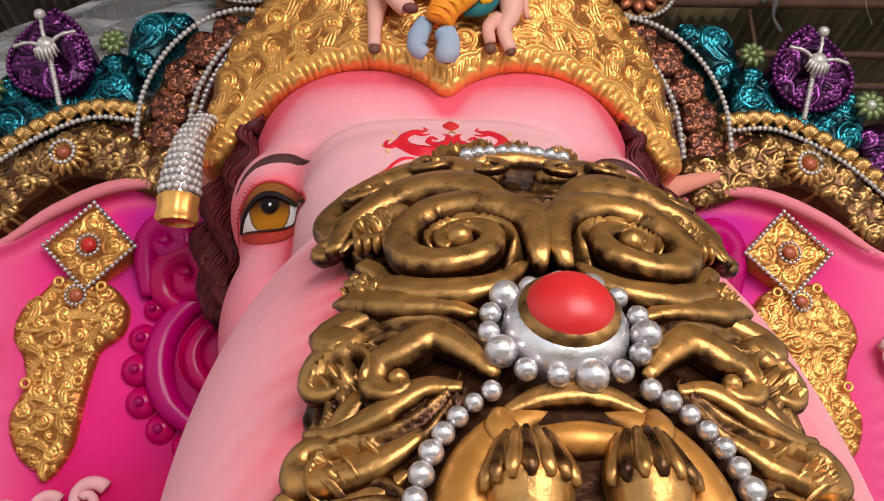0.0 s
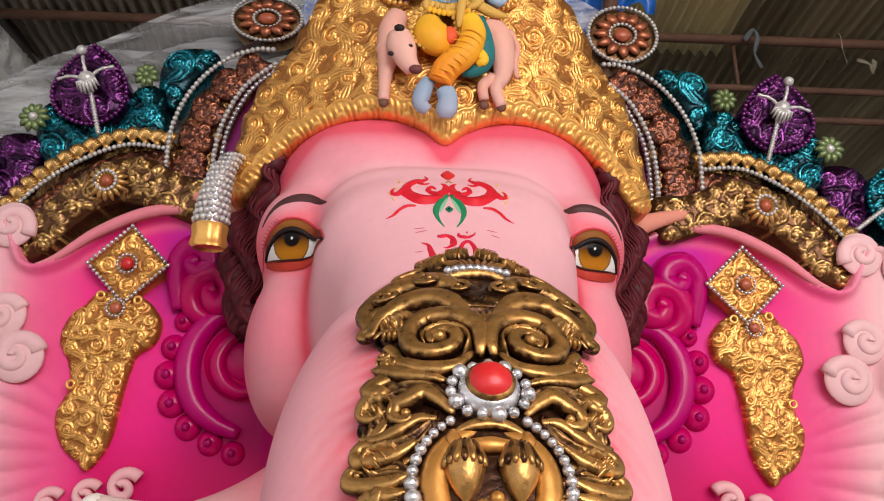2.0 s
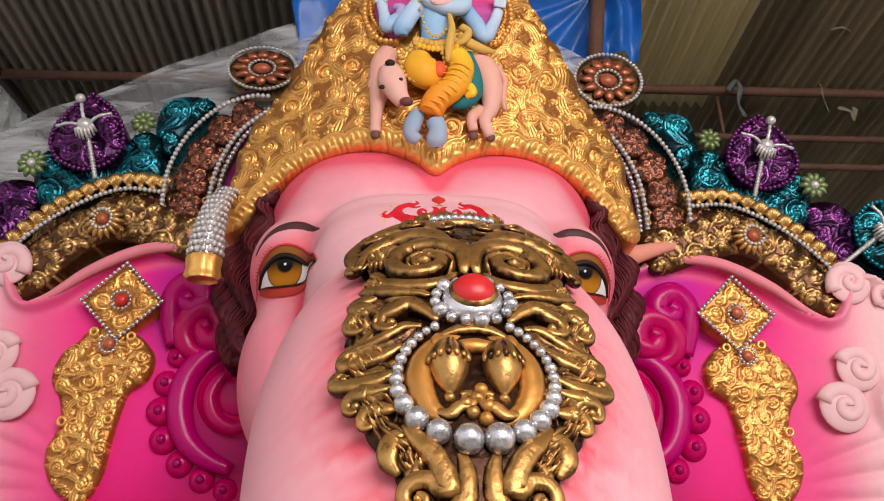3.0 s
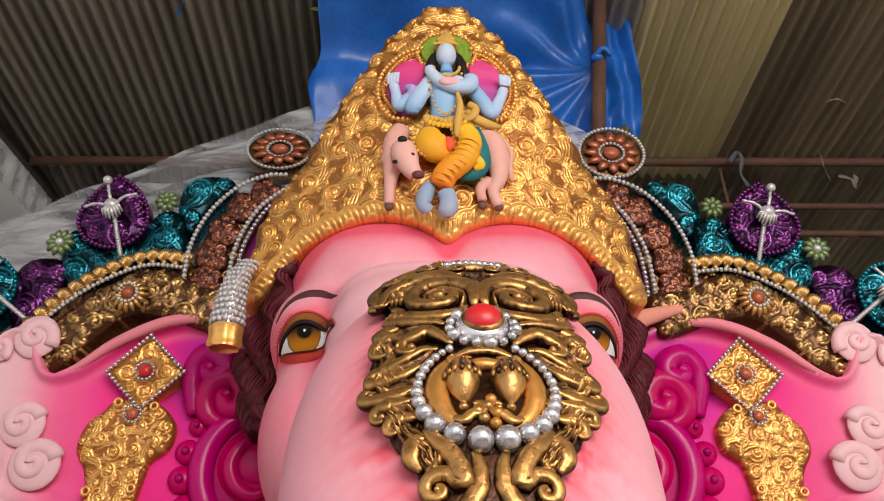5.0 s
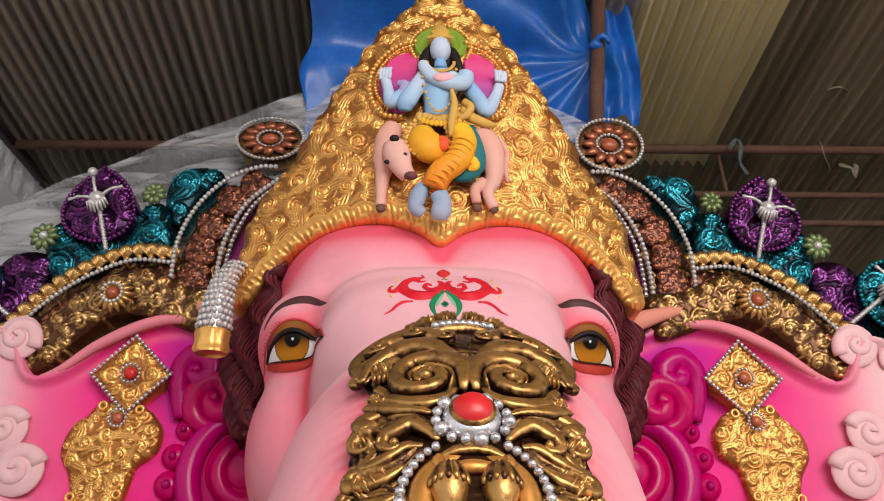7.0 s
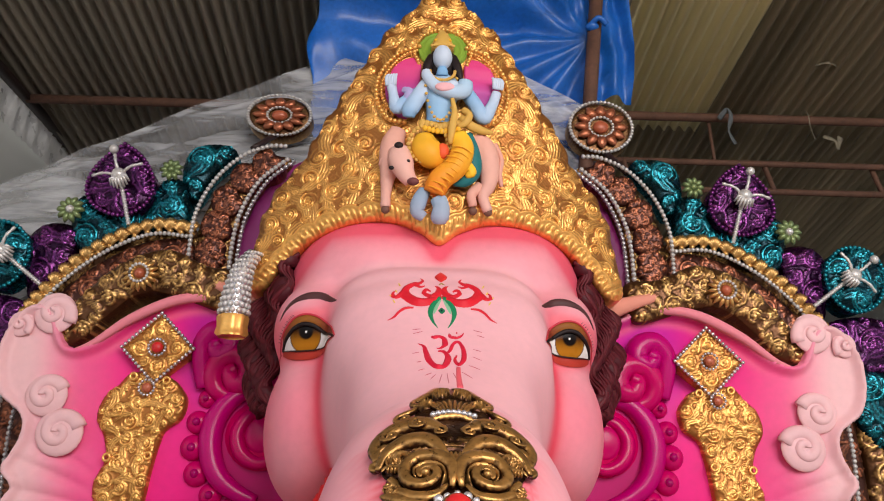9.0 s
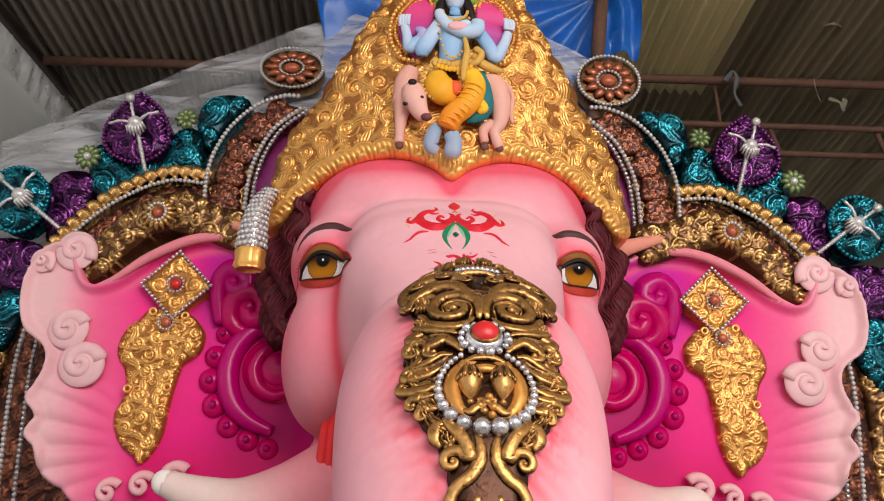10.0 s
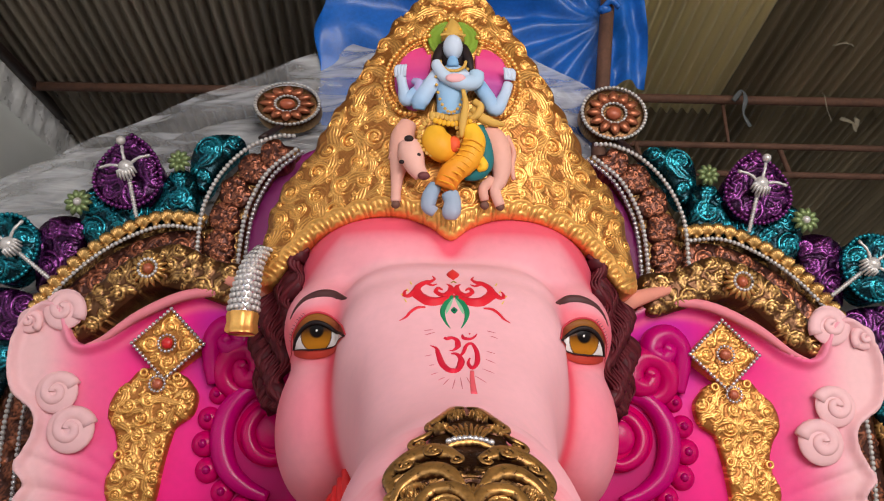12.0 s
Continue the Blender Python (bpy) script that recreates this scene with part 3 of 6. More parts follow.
def stroke(pts, color, s=1, mat=0, to=None, n=5, high=0.25, off=0.001, scale=1.0):
    """A painted stroke on the face: rows of x, z, half width."""
    p = catmull(pts, n)
    P = np.array([on_face(s * a, b, off) for a, b, _ in p])
    idol.add(*sweep(P, np.maximum(p[:, 2], 0.0006) * scale, 8, high=high / scale), color, mat)


def mark(rows):
    return [((a - 450) * 0.000592, 3.462 - (b - 100) * 0.000729, r * 0.00056) for a, b, r in rows]


RED_P, GREEN_P, YEL_P = (0.66, 0.015, 0.03), (0.015, 0.22, 0.09), (0.80, 0.55, 0.06)
for s in (-1, 1):
    for rows, col in (
            ([(462, 228, 6), (476, 262, 17), (540, 292, 24), (605, 290, 27), (652, 250, 24), (652, 205, 17), (615, 172, 13), (580, 160, 10), (560, 135, 6), (572, 112, 1)], RED_P),
            ([(575, 150, 6), (596, 172, 8), (572, 183, 6), (545, 170, 2)], RED_P),
            ([(490, 168, 1), (470, 190, 10), (468, 225, 16), (500, 258, 18)], RED_P),
            ([(495, 250, 12), (530, 243, 12), (550, 222, 10), (538, 202, 8), (515, 210, 4)], RED_P),
            ([(668, 225, 14), (700, 252, 12), (727, 246, 9), (728, 222, 5), (712, 207, 1)], RED_P),
            ([(610, 312, 4), (655, 318, 7), (690, 340, 6), (715, 368, 5), (750, 385, 1)], RED_P),
            ([(455, 245, 8), (492, 290, 12), (516, 335, 9), (505, 385, 5), (478, 425, 1)], GREEN_P),
            ([(690, 171, 11), (694, 173, 11)], YEL_P), ([(707, 215, 9), (711, 217, 9)], YEL_P), ([(716, 278, 11), (720, 280, 11)], YEL_P), ([(738, 240, 8), (741, 243, 8)], YEL_P)):
        stroke(mark(rows), col, s, scale=1.75)
    stroke(mark([(455, 262, 12), (480, 312, 17), (495, 352, 8)]), (0.25, 0.50, 0.30), s, off=-0.002)
stroke(mark([(450, 64, 1), (450, 101, 40), (450, 140, 1)]), (0.66, 0.03, 0.03), n=4)
stroke(mark([(436, 160, 3), (450, 153, 7), (468, 160, 3)]), (0.35, 0.22, 0.04))
stroke(mark([(447, 308, 4), (447, 325, 20), (447, 343, 4)]), (0.01, 0.16, 0.07), off=0.002)
stroke(mark([(447, 320, 3), (447, 325, 6), (447, 331, 3)]), (0.005, 0.02, 0.03), off=0.005)
for rows in ([(386, 478, 6), (402, 488, 13), (428, 482, 10), (452, 497, 13), (455, 530, 11), (428, 548, 5), (412, 545, 2)],
             [(418, 563, 4), (448, 570, 10), (466, 605, 14), (445, 652, 15), (402, 655, 17), (372, 622, 15), (356, 570, 11), (345, 538, 8), (315, 520, 1)],
             [(455, 582, 4), (478, 562, 8), (500, 522, 9), (528, 512, 9), (549, 555, 10), (543, 612, 11), (516, 640, 11), (500, 612, 7), (512, 582, 3)],
             [(482, 458, 3), (490, 482, 11), (520, 486, 9), (545, 472, 6), (562, 450, 1)], [(518, 455, 5), (526, 455, 5)]):
    stroke(mark(rows), (0.62, 0.012, 0.04), scale=1.35)
stroke(mark([(515, 648, 12), (510, 690, 14), (506, 760, 17)]), (0.76, 0.10, 0.13), off=-0.001)
for a, b, c, d in ((285, 440, 330, 434), (288, 464, 340, 448), (615, 434, 660, 444), (630, 462, 670, 474), (288, 577, 322, 570), (310, 625, 334, 620), (318, 670, 350, 660), (590, 587, 634, 606), (600, 545, 640, 556),
                   (566, 636, 620, 656), (525, 672, 575, 705), (455, 682, 458, 738), (430, 688, 412, 738), (400, 690, 372, 718), (382, 682, 350, 696), (484, 680, 498, 712)):
    stroke(mark([(a, b, 1), ((a + c) / 2, (b + d) / 2, 2.4), (c, d, 1)]), (0.55, 0.12, 0.15), high=0.4)

# eyes: almond patches between an upper and a lower line, in metres from the iris's middle, a towards the trunk
EYE = (0.478, 3.268)
UP = catmull([(-0.090, -0.050), (-0.074, -0.012), (-0.04, 0.022), (0.0, 0.034), (0.04, 0.022), (0.08, -0.008), (0.116, -0.046)], 6)
LOW = catmull([(-0.090, -0.050), (-0.06, -0.054), (-0.02, -0.058), (0.03, -0.056), (0.075, -0.050), (0.116, -0.046)], 6)
LID = catmull([(-0.102, -0.055), (-0.090, 0.004), (-0.05, 0.054), (0.0, 0.070), (0.05, 0.056), (0.094, 0.014), (0.122, -0.044)], 6)
BAG_L = catmull([(-0.100, -0.058), (-0.06, -0.082), (-0.01, -0.090), (0.04, -0.083), (0.085, -0.063), (0.120, -0.046)], 6)


def eye_patch(lower, upper, n, m, paint, off, bulge, s, mat):
    a = np.linspace(max(lower[0, 0], upper[0, 0]) + 1e-4, min(lower[-1, 0], upper[-1, 0]) - 1e-4, n)
    b0, b1 = np.interp(a, lower[:, 0], lower[:, 1]), np.interp(a, upper[:, 0], upper[:, 1])
    t = np.linspace(0, 1, m)
    A = np.repeat(a[:, None], m, 1)
    B = b0[:, None] * (1 - t) + b1[:, None] * t
    ed = np.sin(math.pi * t)[None] ** 0.7 * np.sin(math.pi * np.linspace(0.02, 0.98, n))[:, None] ** 0.6
    V, C = [], []
    for p, q, e in zip(A.ravel(), B.ravel(), ed.ravel()):
        w = on_face(s * (EYE[0] - p), EYE[1] + q, off)
        w[1] -= bulge * e
        V.append(w)
        C.append(paint(p, q))
    F = [(i * m + j, (i + 1) * m + j, (i + 1) * m + j + 1, i * m + j + 1) for i in range(n - 1) for j in range(m - 1)]
    idol.add(V, F, np.array(C), mat, flip=s > 0)


def eye_paint(p, q):
    d = math.hypot(p, q + 0.008)
    # catch-light in the pupil, painted as a white dot
    if math.hypot(p - 0.003, q - 0.006) < 0.0042:
        return np.array((0.8, 0.78, 0.76))
    if d < 0.058:
        c = mix((0.10, 0.03, 0.004), (0.50, 0.20, 0.015), float(smooth(0.012, -0.042, q)))
        c = mix(c, (0.05, 0.02, 0.01), float(smooth(0.053, 0.057, d)))
        dp = math.hypot(p - 0.002, q - 0.006)
        c = mix((0.008, 0.006, 0.006), c, float(smooth(0.022, 0.030, dp)))
        # the upper lid's shadow on the iris, put into the colour
        return mix(c, (0.01, 0.008, 0.008), 0.95 * float(smooth(-0.004, 0.024, q)))
    c = mix((0.82, 0.76, 0.74), (0.80, 0.35, 0.36), float(smooth(0.08, 0.112, p)))
    # the same lid shadow painted along the top of the white
    return mix(c, (0.35, 0.25, 0.22), 0.5 * float(smooth(0.01, 0.035, q)))


for s in (-1, 1):
    eye_patch(LOW, UP, 90, 44, eye_paint, 0.004, 0.010, s, 2)
    eye_patch(UP, LID, 40, 8, lambda p, q: mix((0.25, 0.085, 0.012), (0.22, 0.03, 0.015), float(smooth(0.02, 0.09, abs(p)))), 0.008, 0.006, s, 0)
    eye_patch(BAG_L, LOW, 40, 8, lambda p, q: mix((0.42, 0.035, 0.02), (0.62, 0.06, 0.05), float(smooth(0.03, 0.1, p))), 0.006, 0.004, s, 0)
    for line, r0, col in ((UP, 0.0085, (0.015, 0.008, 0.008)), (LOW, 0.003, (0.03, 0.012, 0.012)), (LID, 0.004, (0.55, 0.04, 0.06))):
        stroke([(EYE[0] - a, EYE[1] + b, r0 * (0.5 + 0.5 * math.sin(math.pi * i / (len(line) - 1)))) for i, (a, b) in enumerate(line)], col, s, n=1, off=0.012, high=0.6)
    stroke([(EYE[0] - a, EYE[1] + b, r) for a, b, r in ((-0.108, 0.062, 0.002), (-0.085, 0.098, 0.006), (-0.05, 0.128, 0.011), (0.0, 0.143, 0.018), (0.045, 0.143, 0.019), (0.08, 0.130, 0.012), (0.105, 0.118, 0.003))],
           (0.075, 0.026, 0.026), s, high=0.3, off=0.002)
    for i in range(11):
        a, b = LID[3 + i]
        stroke([(EYE[0] - a, EYE[1] + b, 0.0012), (EYE[0] - a + 0.006, EYE[1] + b + 0.009, 0.001), (EYE[0] - a + 0.014, EYE[1] + b + 0.014, 0.0006)], (0.06, 0.01, 0.012), s, n=2, high=0.6, off=0.006)
    stroke([(EYE[0] + 0.10, EYE[1] - 0.055, 0.003), (EYE[0] + 0.118, EYE[1] - 0.075, 0.003), (EYE[0] + 0.130, EYE[1] - 0.10, 0.001)], (0.55, 0.05, 0.06), s, off=0.001)
    # hair
    for k in range(6):
        t = np.linspace(0, 1, 40)
        w = 0.024 * np.sin(t * 24 + k * 1.3)
        P = np.stack([s * (0.575 + 0.085 * np.sqrt(t) + 0.026 * k * np.sin(math.pi * (0.15 + 0.7 * t)) + w), 2.38 + 0.03 * k + 0.07 * t + w * 0.5, 3.66 - 0.62 * t], -1)
        idol.add(*sweep(P, 0.030 + 0.012 * np.sin(t * 30 + k * 2.1), 10), (0.065, 0.007, 0.012), 0)
        for q in range(3):
            idol.add(*sweep(P + np.array((s * 0.012 * (q - 1), -0.026, 0)) + 0.004 * np.sin(t * 30 + q)[:, None], 0.009 + 0.005 * np.sin(t * 30 + k * 2.1), 6), (0.10, 0.010, 0.016), 0)
    # folds between cheek and trunk
    for k in range(5):
        P = catmull([(s * (0.345 + 0.016 * k), 2.02 + 0.02 * k, 2.80 - 0.03 * k), (s * (0.335 + 0.022 * k), 2.0, 2.66), (s * (0.33 + 0.026 * k), 1.98, 2.50), (s * (0.34 + 0.03 * k), 1.98, 2.30)], 7)
        idol.add(*sweep(P, 0.016, 8), (0.68, 0.028, 0.03), 0)
    # tusk
    tip = (-0.90, 1.86, 2.47) if s < 0 else (0.80, 1.90, 2.40)
    P = catmull([(s * 0.36, 2.16, 2.50), (s * 0.52, 2.00, 2.43), (s * 0.66, 1.91, 2.405), (s * 0.78, 1.87, 2.43), tip], 8)
    tusk_t = np.repeat(np.linspace(0, 1, len(P)), 16)[:, None]
    idol.add(*sweep(P, 0.17 - 0.130 * np.linspace(0, 1, len(P)) ** 0.7, 16), mix((0.76, 0.26, 0.30), (0.74, 0.56, 0.50), smooth(0.15, 0.75, tusk_t)), 0)
    idol.add(*ball(P[-1], 0.041, 14, 8), (0.82, 0.74, 0.66), 0)
    # curls under the ear
    for cx, cz, R in ((1.10, 2.50, 0.06), (1.23, 2.47, 0.05), (1.36, 2.44, 0.05)):
        p = spiral(cx, cz, R, 2.5, 1.3, -1, 0.25)
        idol.add(*sweep(np.stack([s * p[:, 0], np.linspace(2.70, 2.66, len(p)), p[:, 1]], -1), np.linspace(0.4, 0.22, len(p)) * R, 8), (0.80, 0.42, 0.44), 0)

# shoulders and seat, out of sight below
body = catmull([(0.9, 2.9, 0.0), (0.95, 2.9, 0.6), (0.8, 2.9, 1.2), (0.95, 2.9, 1.8), (0.8, 2.9, 2.2)], 5)
u = np.arange(28) * TAU / 28
bv = [(x * math.cos(a), 2.9 + 0.6 * math.sin(a) * x, z) for x, _, z in body for a in u]
bf = [(i * 28 + j, i * 28 + (j + 1) % 28, (i + 1) * 28 + (j + 1) % 28, (i + 1) * 28 + j) for i in range(len(body) - 1) for j in range(28)]
idol.add(bv, bf, PINK_W, 0)
thing("elephant_headed_statue", "huge pink painted elephant-headed festival idol with amber painted eyes", "statue", bag=idol, mats=[SKIN, GLOSSY, EYE_PAINT])

# ---- trunk ornament ----
TS = np.linspace(-0.16, 0.62, 157)
OC = np.stack([np.interp(TS, TV, TC[:, i]) for i in range(3)], -1)
ORAD = np.interp(TS, TV, TRAD)
OT = np.gradient(OC, axis=0)
for _ in range(6):
    OT[1:-1] = (OT[:-2] + OT[1:-1] + OT[2:]) / 3
OT /= np.linalg.norm(OT, axis=1, keepdims=True)
ON = np.cross(OT, np.array((1.0, 0, 0)))
ON /= np.linalg.norm(ON, axis=1, keepdims=True)
RIDGE = OC + ON * ORAD[:, None]
OW = np.concatenate([[0], np.cumsum(np.linalg.norm(np.diff(RIDGE, axis=0), axis=1))])


def on_trunk(w, uu, off=0.0):
    c = np.stack([np.interp(w, OW, OC[:, i]) for i in range(3)], -1)
    n = np.stack([np.interp(w, OW, ON[:, i]) for i in range(3)], -1)
    r = np.interp(w, OW, ORAD)
    a = (np.asarray(uu) + 0.004) / r
    d = np.sin(a)[..., None] * np.array((1.0, 0, 0)) + np.cos(a)[..., None] * n
    return c + d * (np.asarray(r) + off)[..., None], d


orn = thing("trunk_ornament", "antique gold moulded trunk ornament with silver pearls and a red stone", "ornament")
AMBER = material("amber_gold_paint", 0.36, 0.55, (0.50, 0.22, 0.045), (0.07, 0.02, 0.005), grain=60, vary=0.3, bump=0.25, wear=0.7)
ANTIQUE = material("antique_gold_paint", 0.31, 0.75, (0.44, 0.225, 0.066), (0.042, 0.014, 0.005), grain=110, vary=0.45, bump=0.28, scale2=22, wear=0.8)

# plate under the scrolls, itself carved; w runs along the trunk's front, u across it
ORN_W = (0.225, 0.30, 0.39, 0.445, 0.465, 0.51, 0.60, 0.64, 0.68, 0.74, 0.78, 0.82, 0.85, 0.88, 0.92, 1.0, 1.08)
ORN_H = (0.004, 0.03, 0.056, 0.080, 0.112, 0.120, 0.100, 0.102, 0.115, 0.116, 0.103, 0.084, 0.064, 0.053, 0.047, 0.050, 0.045)
NW, NU = 430, 190
ws = np.linspace(ORN_W[0], ORN_W[-1], NW)
half = np.interp(ws, ORN_W, ORN_H)
us = np.linspace(-1, 1, NU)
edge_ = 1 + 0.07 * np.abs(np.sin(ws * 75))
WW, UU = np.repeat(ws[:, None], NU, 1), (half * edge_)[:, None] * us[None]
STAMPS = [(0.335, 0.014, 0.020, 1, 2.0), (0.385, 0.044, 0.022, 1, 1.0), (0.57, 0.085, 0.026, -1, 3.3), (0.612, 0.040, 0.034, -1, 3.4), (0.63, 0.088, 0.022, -1, 0.4), (0.69, 0.098, 0.024, -1, 3.6),
          (0.745, 0.092, 0.022, -1, 2.4), (0.80, 0.080, 0.020, -1, 2.2), (0.845, 0.050, 0.016, 1, 1.0), (0.95, 0.026, 0.022, 1, 1.5)]
LEAVES = [(0.52, 0.050, 0.046, 1, 1.9), (0.55, 0.030, 0.040, -1, 1.2), (0.55, 0.085, 0.040, 1, 1.5), (0.585, 0.020, 0.030, 1, 0.5), (0.645, 0.065, 0.036, 1, 1.4), (0.67, 0.060, 0.036, -1, 1.9), (0.72, 0.075, 0.036, 1, 1.3),
          (0.71, 0.110, 0.030, 1, 0.4), (0.76, 0.090, 0.036, -1, 1.5), (0.78, 0.080, 0.034, 1, 1.7), (0.82, 0.062, 0.030, 1, 2.2), (0.66, 0.100, 0.030, -1, 0.9), (0.98, 0.035, 0.030, 1, 0.6)]
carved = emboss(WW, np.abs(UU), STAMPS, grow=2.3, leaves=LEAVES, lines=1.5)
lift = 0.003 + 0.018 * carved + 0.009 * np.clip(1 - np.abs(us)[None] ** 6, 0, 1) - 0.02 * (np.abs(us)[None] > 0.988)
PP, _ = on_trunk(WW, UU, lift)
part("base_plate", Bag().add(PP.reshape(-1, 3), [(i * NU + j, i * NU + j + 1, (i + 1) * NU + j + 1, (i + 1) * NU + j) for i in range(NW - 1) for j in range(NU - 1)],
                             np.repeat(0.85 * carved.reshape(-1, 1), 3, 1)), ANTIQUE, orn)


def moulding(name, rows, s=1, off=0.012, high=0.9, n=6, mat=None, sides=14, groove=0.27, parent=None):
    """A tapering bar with a groove along its back, laid on the trunk: rows of w, u, half width."""
    p = catmull(rows, n)
    P, N = on_trunk(p[:, 0], s * p[:, 1], np.full(len(p), off))
    ang = np.arange(sides) * TAU / sides
    V, F = sweep(P, np.maximum(0.98 * p[:, 2], 0.0008), sides, N, high * 1.1, shape=1 - groove * np.exp(-((ang - math.pi / 2) / 0.34) ** 2))
    # colour value by angle: dark on the flanks and in the groove, bright between
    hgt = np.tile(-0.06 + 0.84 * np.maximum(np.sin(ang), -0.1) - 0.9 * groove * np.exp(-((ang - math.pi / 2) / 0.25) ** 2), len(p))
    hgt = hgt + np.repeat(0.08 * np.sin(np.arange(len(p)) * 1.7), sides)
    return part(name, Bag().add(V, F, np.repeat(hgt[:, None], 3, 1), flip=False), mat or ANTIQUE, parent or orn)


def volute(w, uu, R, a0, turns, way, tail=None, s=1, off=0.014, wide=0.30, boss=True):
    """A scroll: a bar that winds into its own middle, with a boss there; tail: rows that lead into it."""
    t = np.linspace(0, 1, 30)
    r = R * (0.20 ** t)
    a = a0 + way * turns * TAU * t
    wd = wide * R
    rows = [(w + q * math.cos(b), uu + q * math.sin(b), wd * (1 - 0.66 * k)) for q, b, k in zip(r, a, t)]
    rows = list(tail or []) + rows
    ob = moulding("scroll", rows, s, off, 1.0, 2 if not tail else 3)
    if boss:
        c, nn = on_trunk(np.array([w]), np.array([s * uu]), np.array([off + 0.002]))
        part("boss", Bag().add(*ball(c[0], R * 0.2, 10, 7), (0.7, 0.7, 0.7)), ANTIQUE, ob)
    return ob


def pearl(name, w, uu, r, mat, off=0.008, squash=(1, 1, 1), parent=None):
    c, _ = on_trunk(np.array([w]), np.array([uu]), np.array([off]))
    return part(name, Bag().add(*ball(c[0], r, 14, 9, squash), (0.8, 0.8, 0.8)), mat, parent or orn)


def hook(w, uu, r, way, a0, width, tail, s, off=0.014):
    """A frond: a bar that thickens along its tail and hooks round a small circle at its end."""
    rows = list(tail)
    rows += [(w + r * (1 - 0.12 * i) * math.cos(a0 + way * 0.85 * i), uu + r * (1 - 0.12 * i) * math.sin(a0 + way * 0.85 * i), width * (1 - 0.13 * i)) for i in range(6)]
    ob = moulding("frond", rows, s, off, 0.95, 4, groove=0.24)
    c, _ = on_trunk(np.array([w]), np.array([s * uu]), np.array([off]))
    part("boss", Bag().add(*ball(c[0], r * 0.36, 8, 6), (0.7, 0.7, 0.7)), ANTIQUE, ob)


for s in (-1, 1):
    # crest towards the brow: two pairs of small scrolls under a ribbed shell
    volute(0.300, 0.015, 0.022, 3.0, 1.3, -1, s=s, off=0.012)
    volute(0.370, 0.045, 0.024, 2.6, 1.3, -1, [(0.235, 0.004, 0.003), (0.260, 0.022, 0.007), (0.320, 0.040, 0.008)], s=s, off=0.012)
    volute(0.428, 0.078, 0.018, 2.6, 1.3, -1, [(0.385, 0.056, 0.003), (0.405, 0.068, 0.006)], s=s, off=0.012)
    for k in range(5):
        moulding("shell_rib", [(0.432, 0.003 + 0.004 * k, 0.002), (0.398, 0.004 + 0.0075 * k, 0.0040), (0.375 + 0.004 * k, 0.005 + 0.0095 * k, 0.002)], s, 0.016, groove=0)
    # broad leaves over the scroll eyes
    moulding("brow_leaf", [(0.548, 0.116, 0.006), (0.502, 0.122, 0.013), (0.474, 0.088, 0.018), (0.474, 0.046, 0.018), (0.498, 0.013, 0.008)], s, 0.012, 0.8, groove=0.3)
    volute(0.486, 0.050, 0.017, 2.8, 1.3, -1, s=s, off=0.024)
    volute(0.502, 0.092, 0.017, 2.4, 1.3, -1, s=s, off=0.022)
    volute(0.520, 0.022, 0.013, 3.2, 1.3, 1, s=s, off=0.026)
    moulding("brow_leaf", [(0.575, 0.112, 0.005), (0.545, 0.098, 0.012), (0.528, 0.066, 0.016), (0.538, 0.034, 0.015), (0.570, 0.012, 0.006)], s, 0.016, 0.9, groove=0.3)
    hook(0.528, 0.106, 0.011, -1, 2.6, 0.007, [(0.500, 0.072, 0.003), (0.506, 0.090, 0.007)], s, 0.012)
    hook(0.560, 0.112, 0.011, -1, 2.2, 0.007, [(0.560, 0.080, 0.003), (0.548, 0.098, 0.006)], s, 0.012)
    # scroll eyes
    volute(0.613, 0.041, 0.036, 2.9, 1.35, -1, [(0.640, 0.006, 0.004), (0.604, 0.005, 0.0105), (0.582, 0.022, 0.012)], s=s, off=0.022, wide=0.31)
    moulding("lid", [(0.633, 0.012, 0.003), (0.652, 0.030, 0.008), (0.651, 0.055, 0.009), (0.636, 0.078, 0.007), (0.628, 0.096, 0.002)], s, 0.018)
    for k in range(9):
        pearl("rope_turn", 0.604 - 0.0022 * k, s * (0.052 + 0.0052 * k), 0.0058, ANTIQUE, 0.020, (0.5, 1, 1))
    moulding("rope_edge", [(0.596, 0.046, 0.002), (0.588, 0.070, 0.004), (0.580, 0.096, 0.004), (0.586, 0.104, 0.002)], s, 0.019, groove=0)
    hook(0.612, 0.096, 0.010, 1, 3.6, 0.006, [(0.632, 0.074, 0.003), (0.618, 0.082, 0.006)], s, 0.014)
    # wing beside the stone: a large hooked leaf and the ribs under it
    moulding("wing", [(0.668, 0.036, 0.003), (0.660, 0.052, 0.007), (0.652, 0.075, 0.009), (0.640, 0.094, 0.007), (0.634, 0.104, 0.002)], s, 0.017)
    hook(0.686, 0.100, 0.016, -1, 3.6, 0.011, [(0.652, 0.066, 0.003), (0.650, 0.086, 0.008), (0.660, 0.106, 0.011)], s, 0.013)
    hook(0.700, 0.070, 0.014, -1, 3.3, 0.0095, [(0.706, 0.030, 0.003), (0.690, 0.042, 0.007), (0.680, 0.055, 0.0095)], s, 0.017)
    moulding("leaf", [(0.708, 0.044, 0.003), (0.706, 0.060, 0.006), (0.716, 0.078, 0.007), (0.720, 0.096, 0.005), (0.714, 0.112, 0.002)], s, 0.014)
    moulding("leaf", [(0.690, 0.078, 0.002), (0.704, 0.090, 0.006), (0.722, 0.104, 0.006), (0.728, 0.114, 0.002)], s, 0.011)
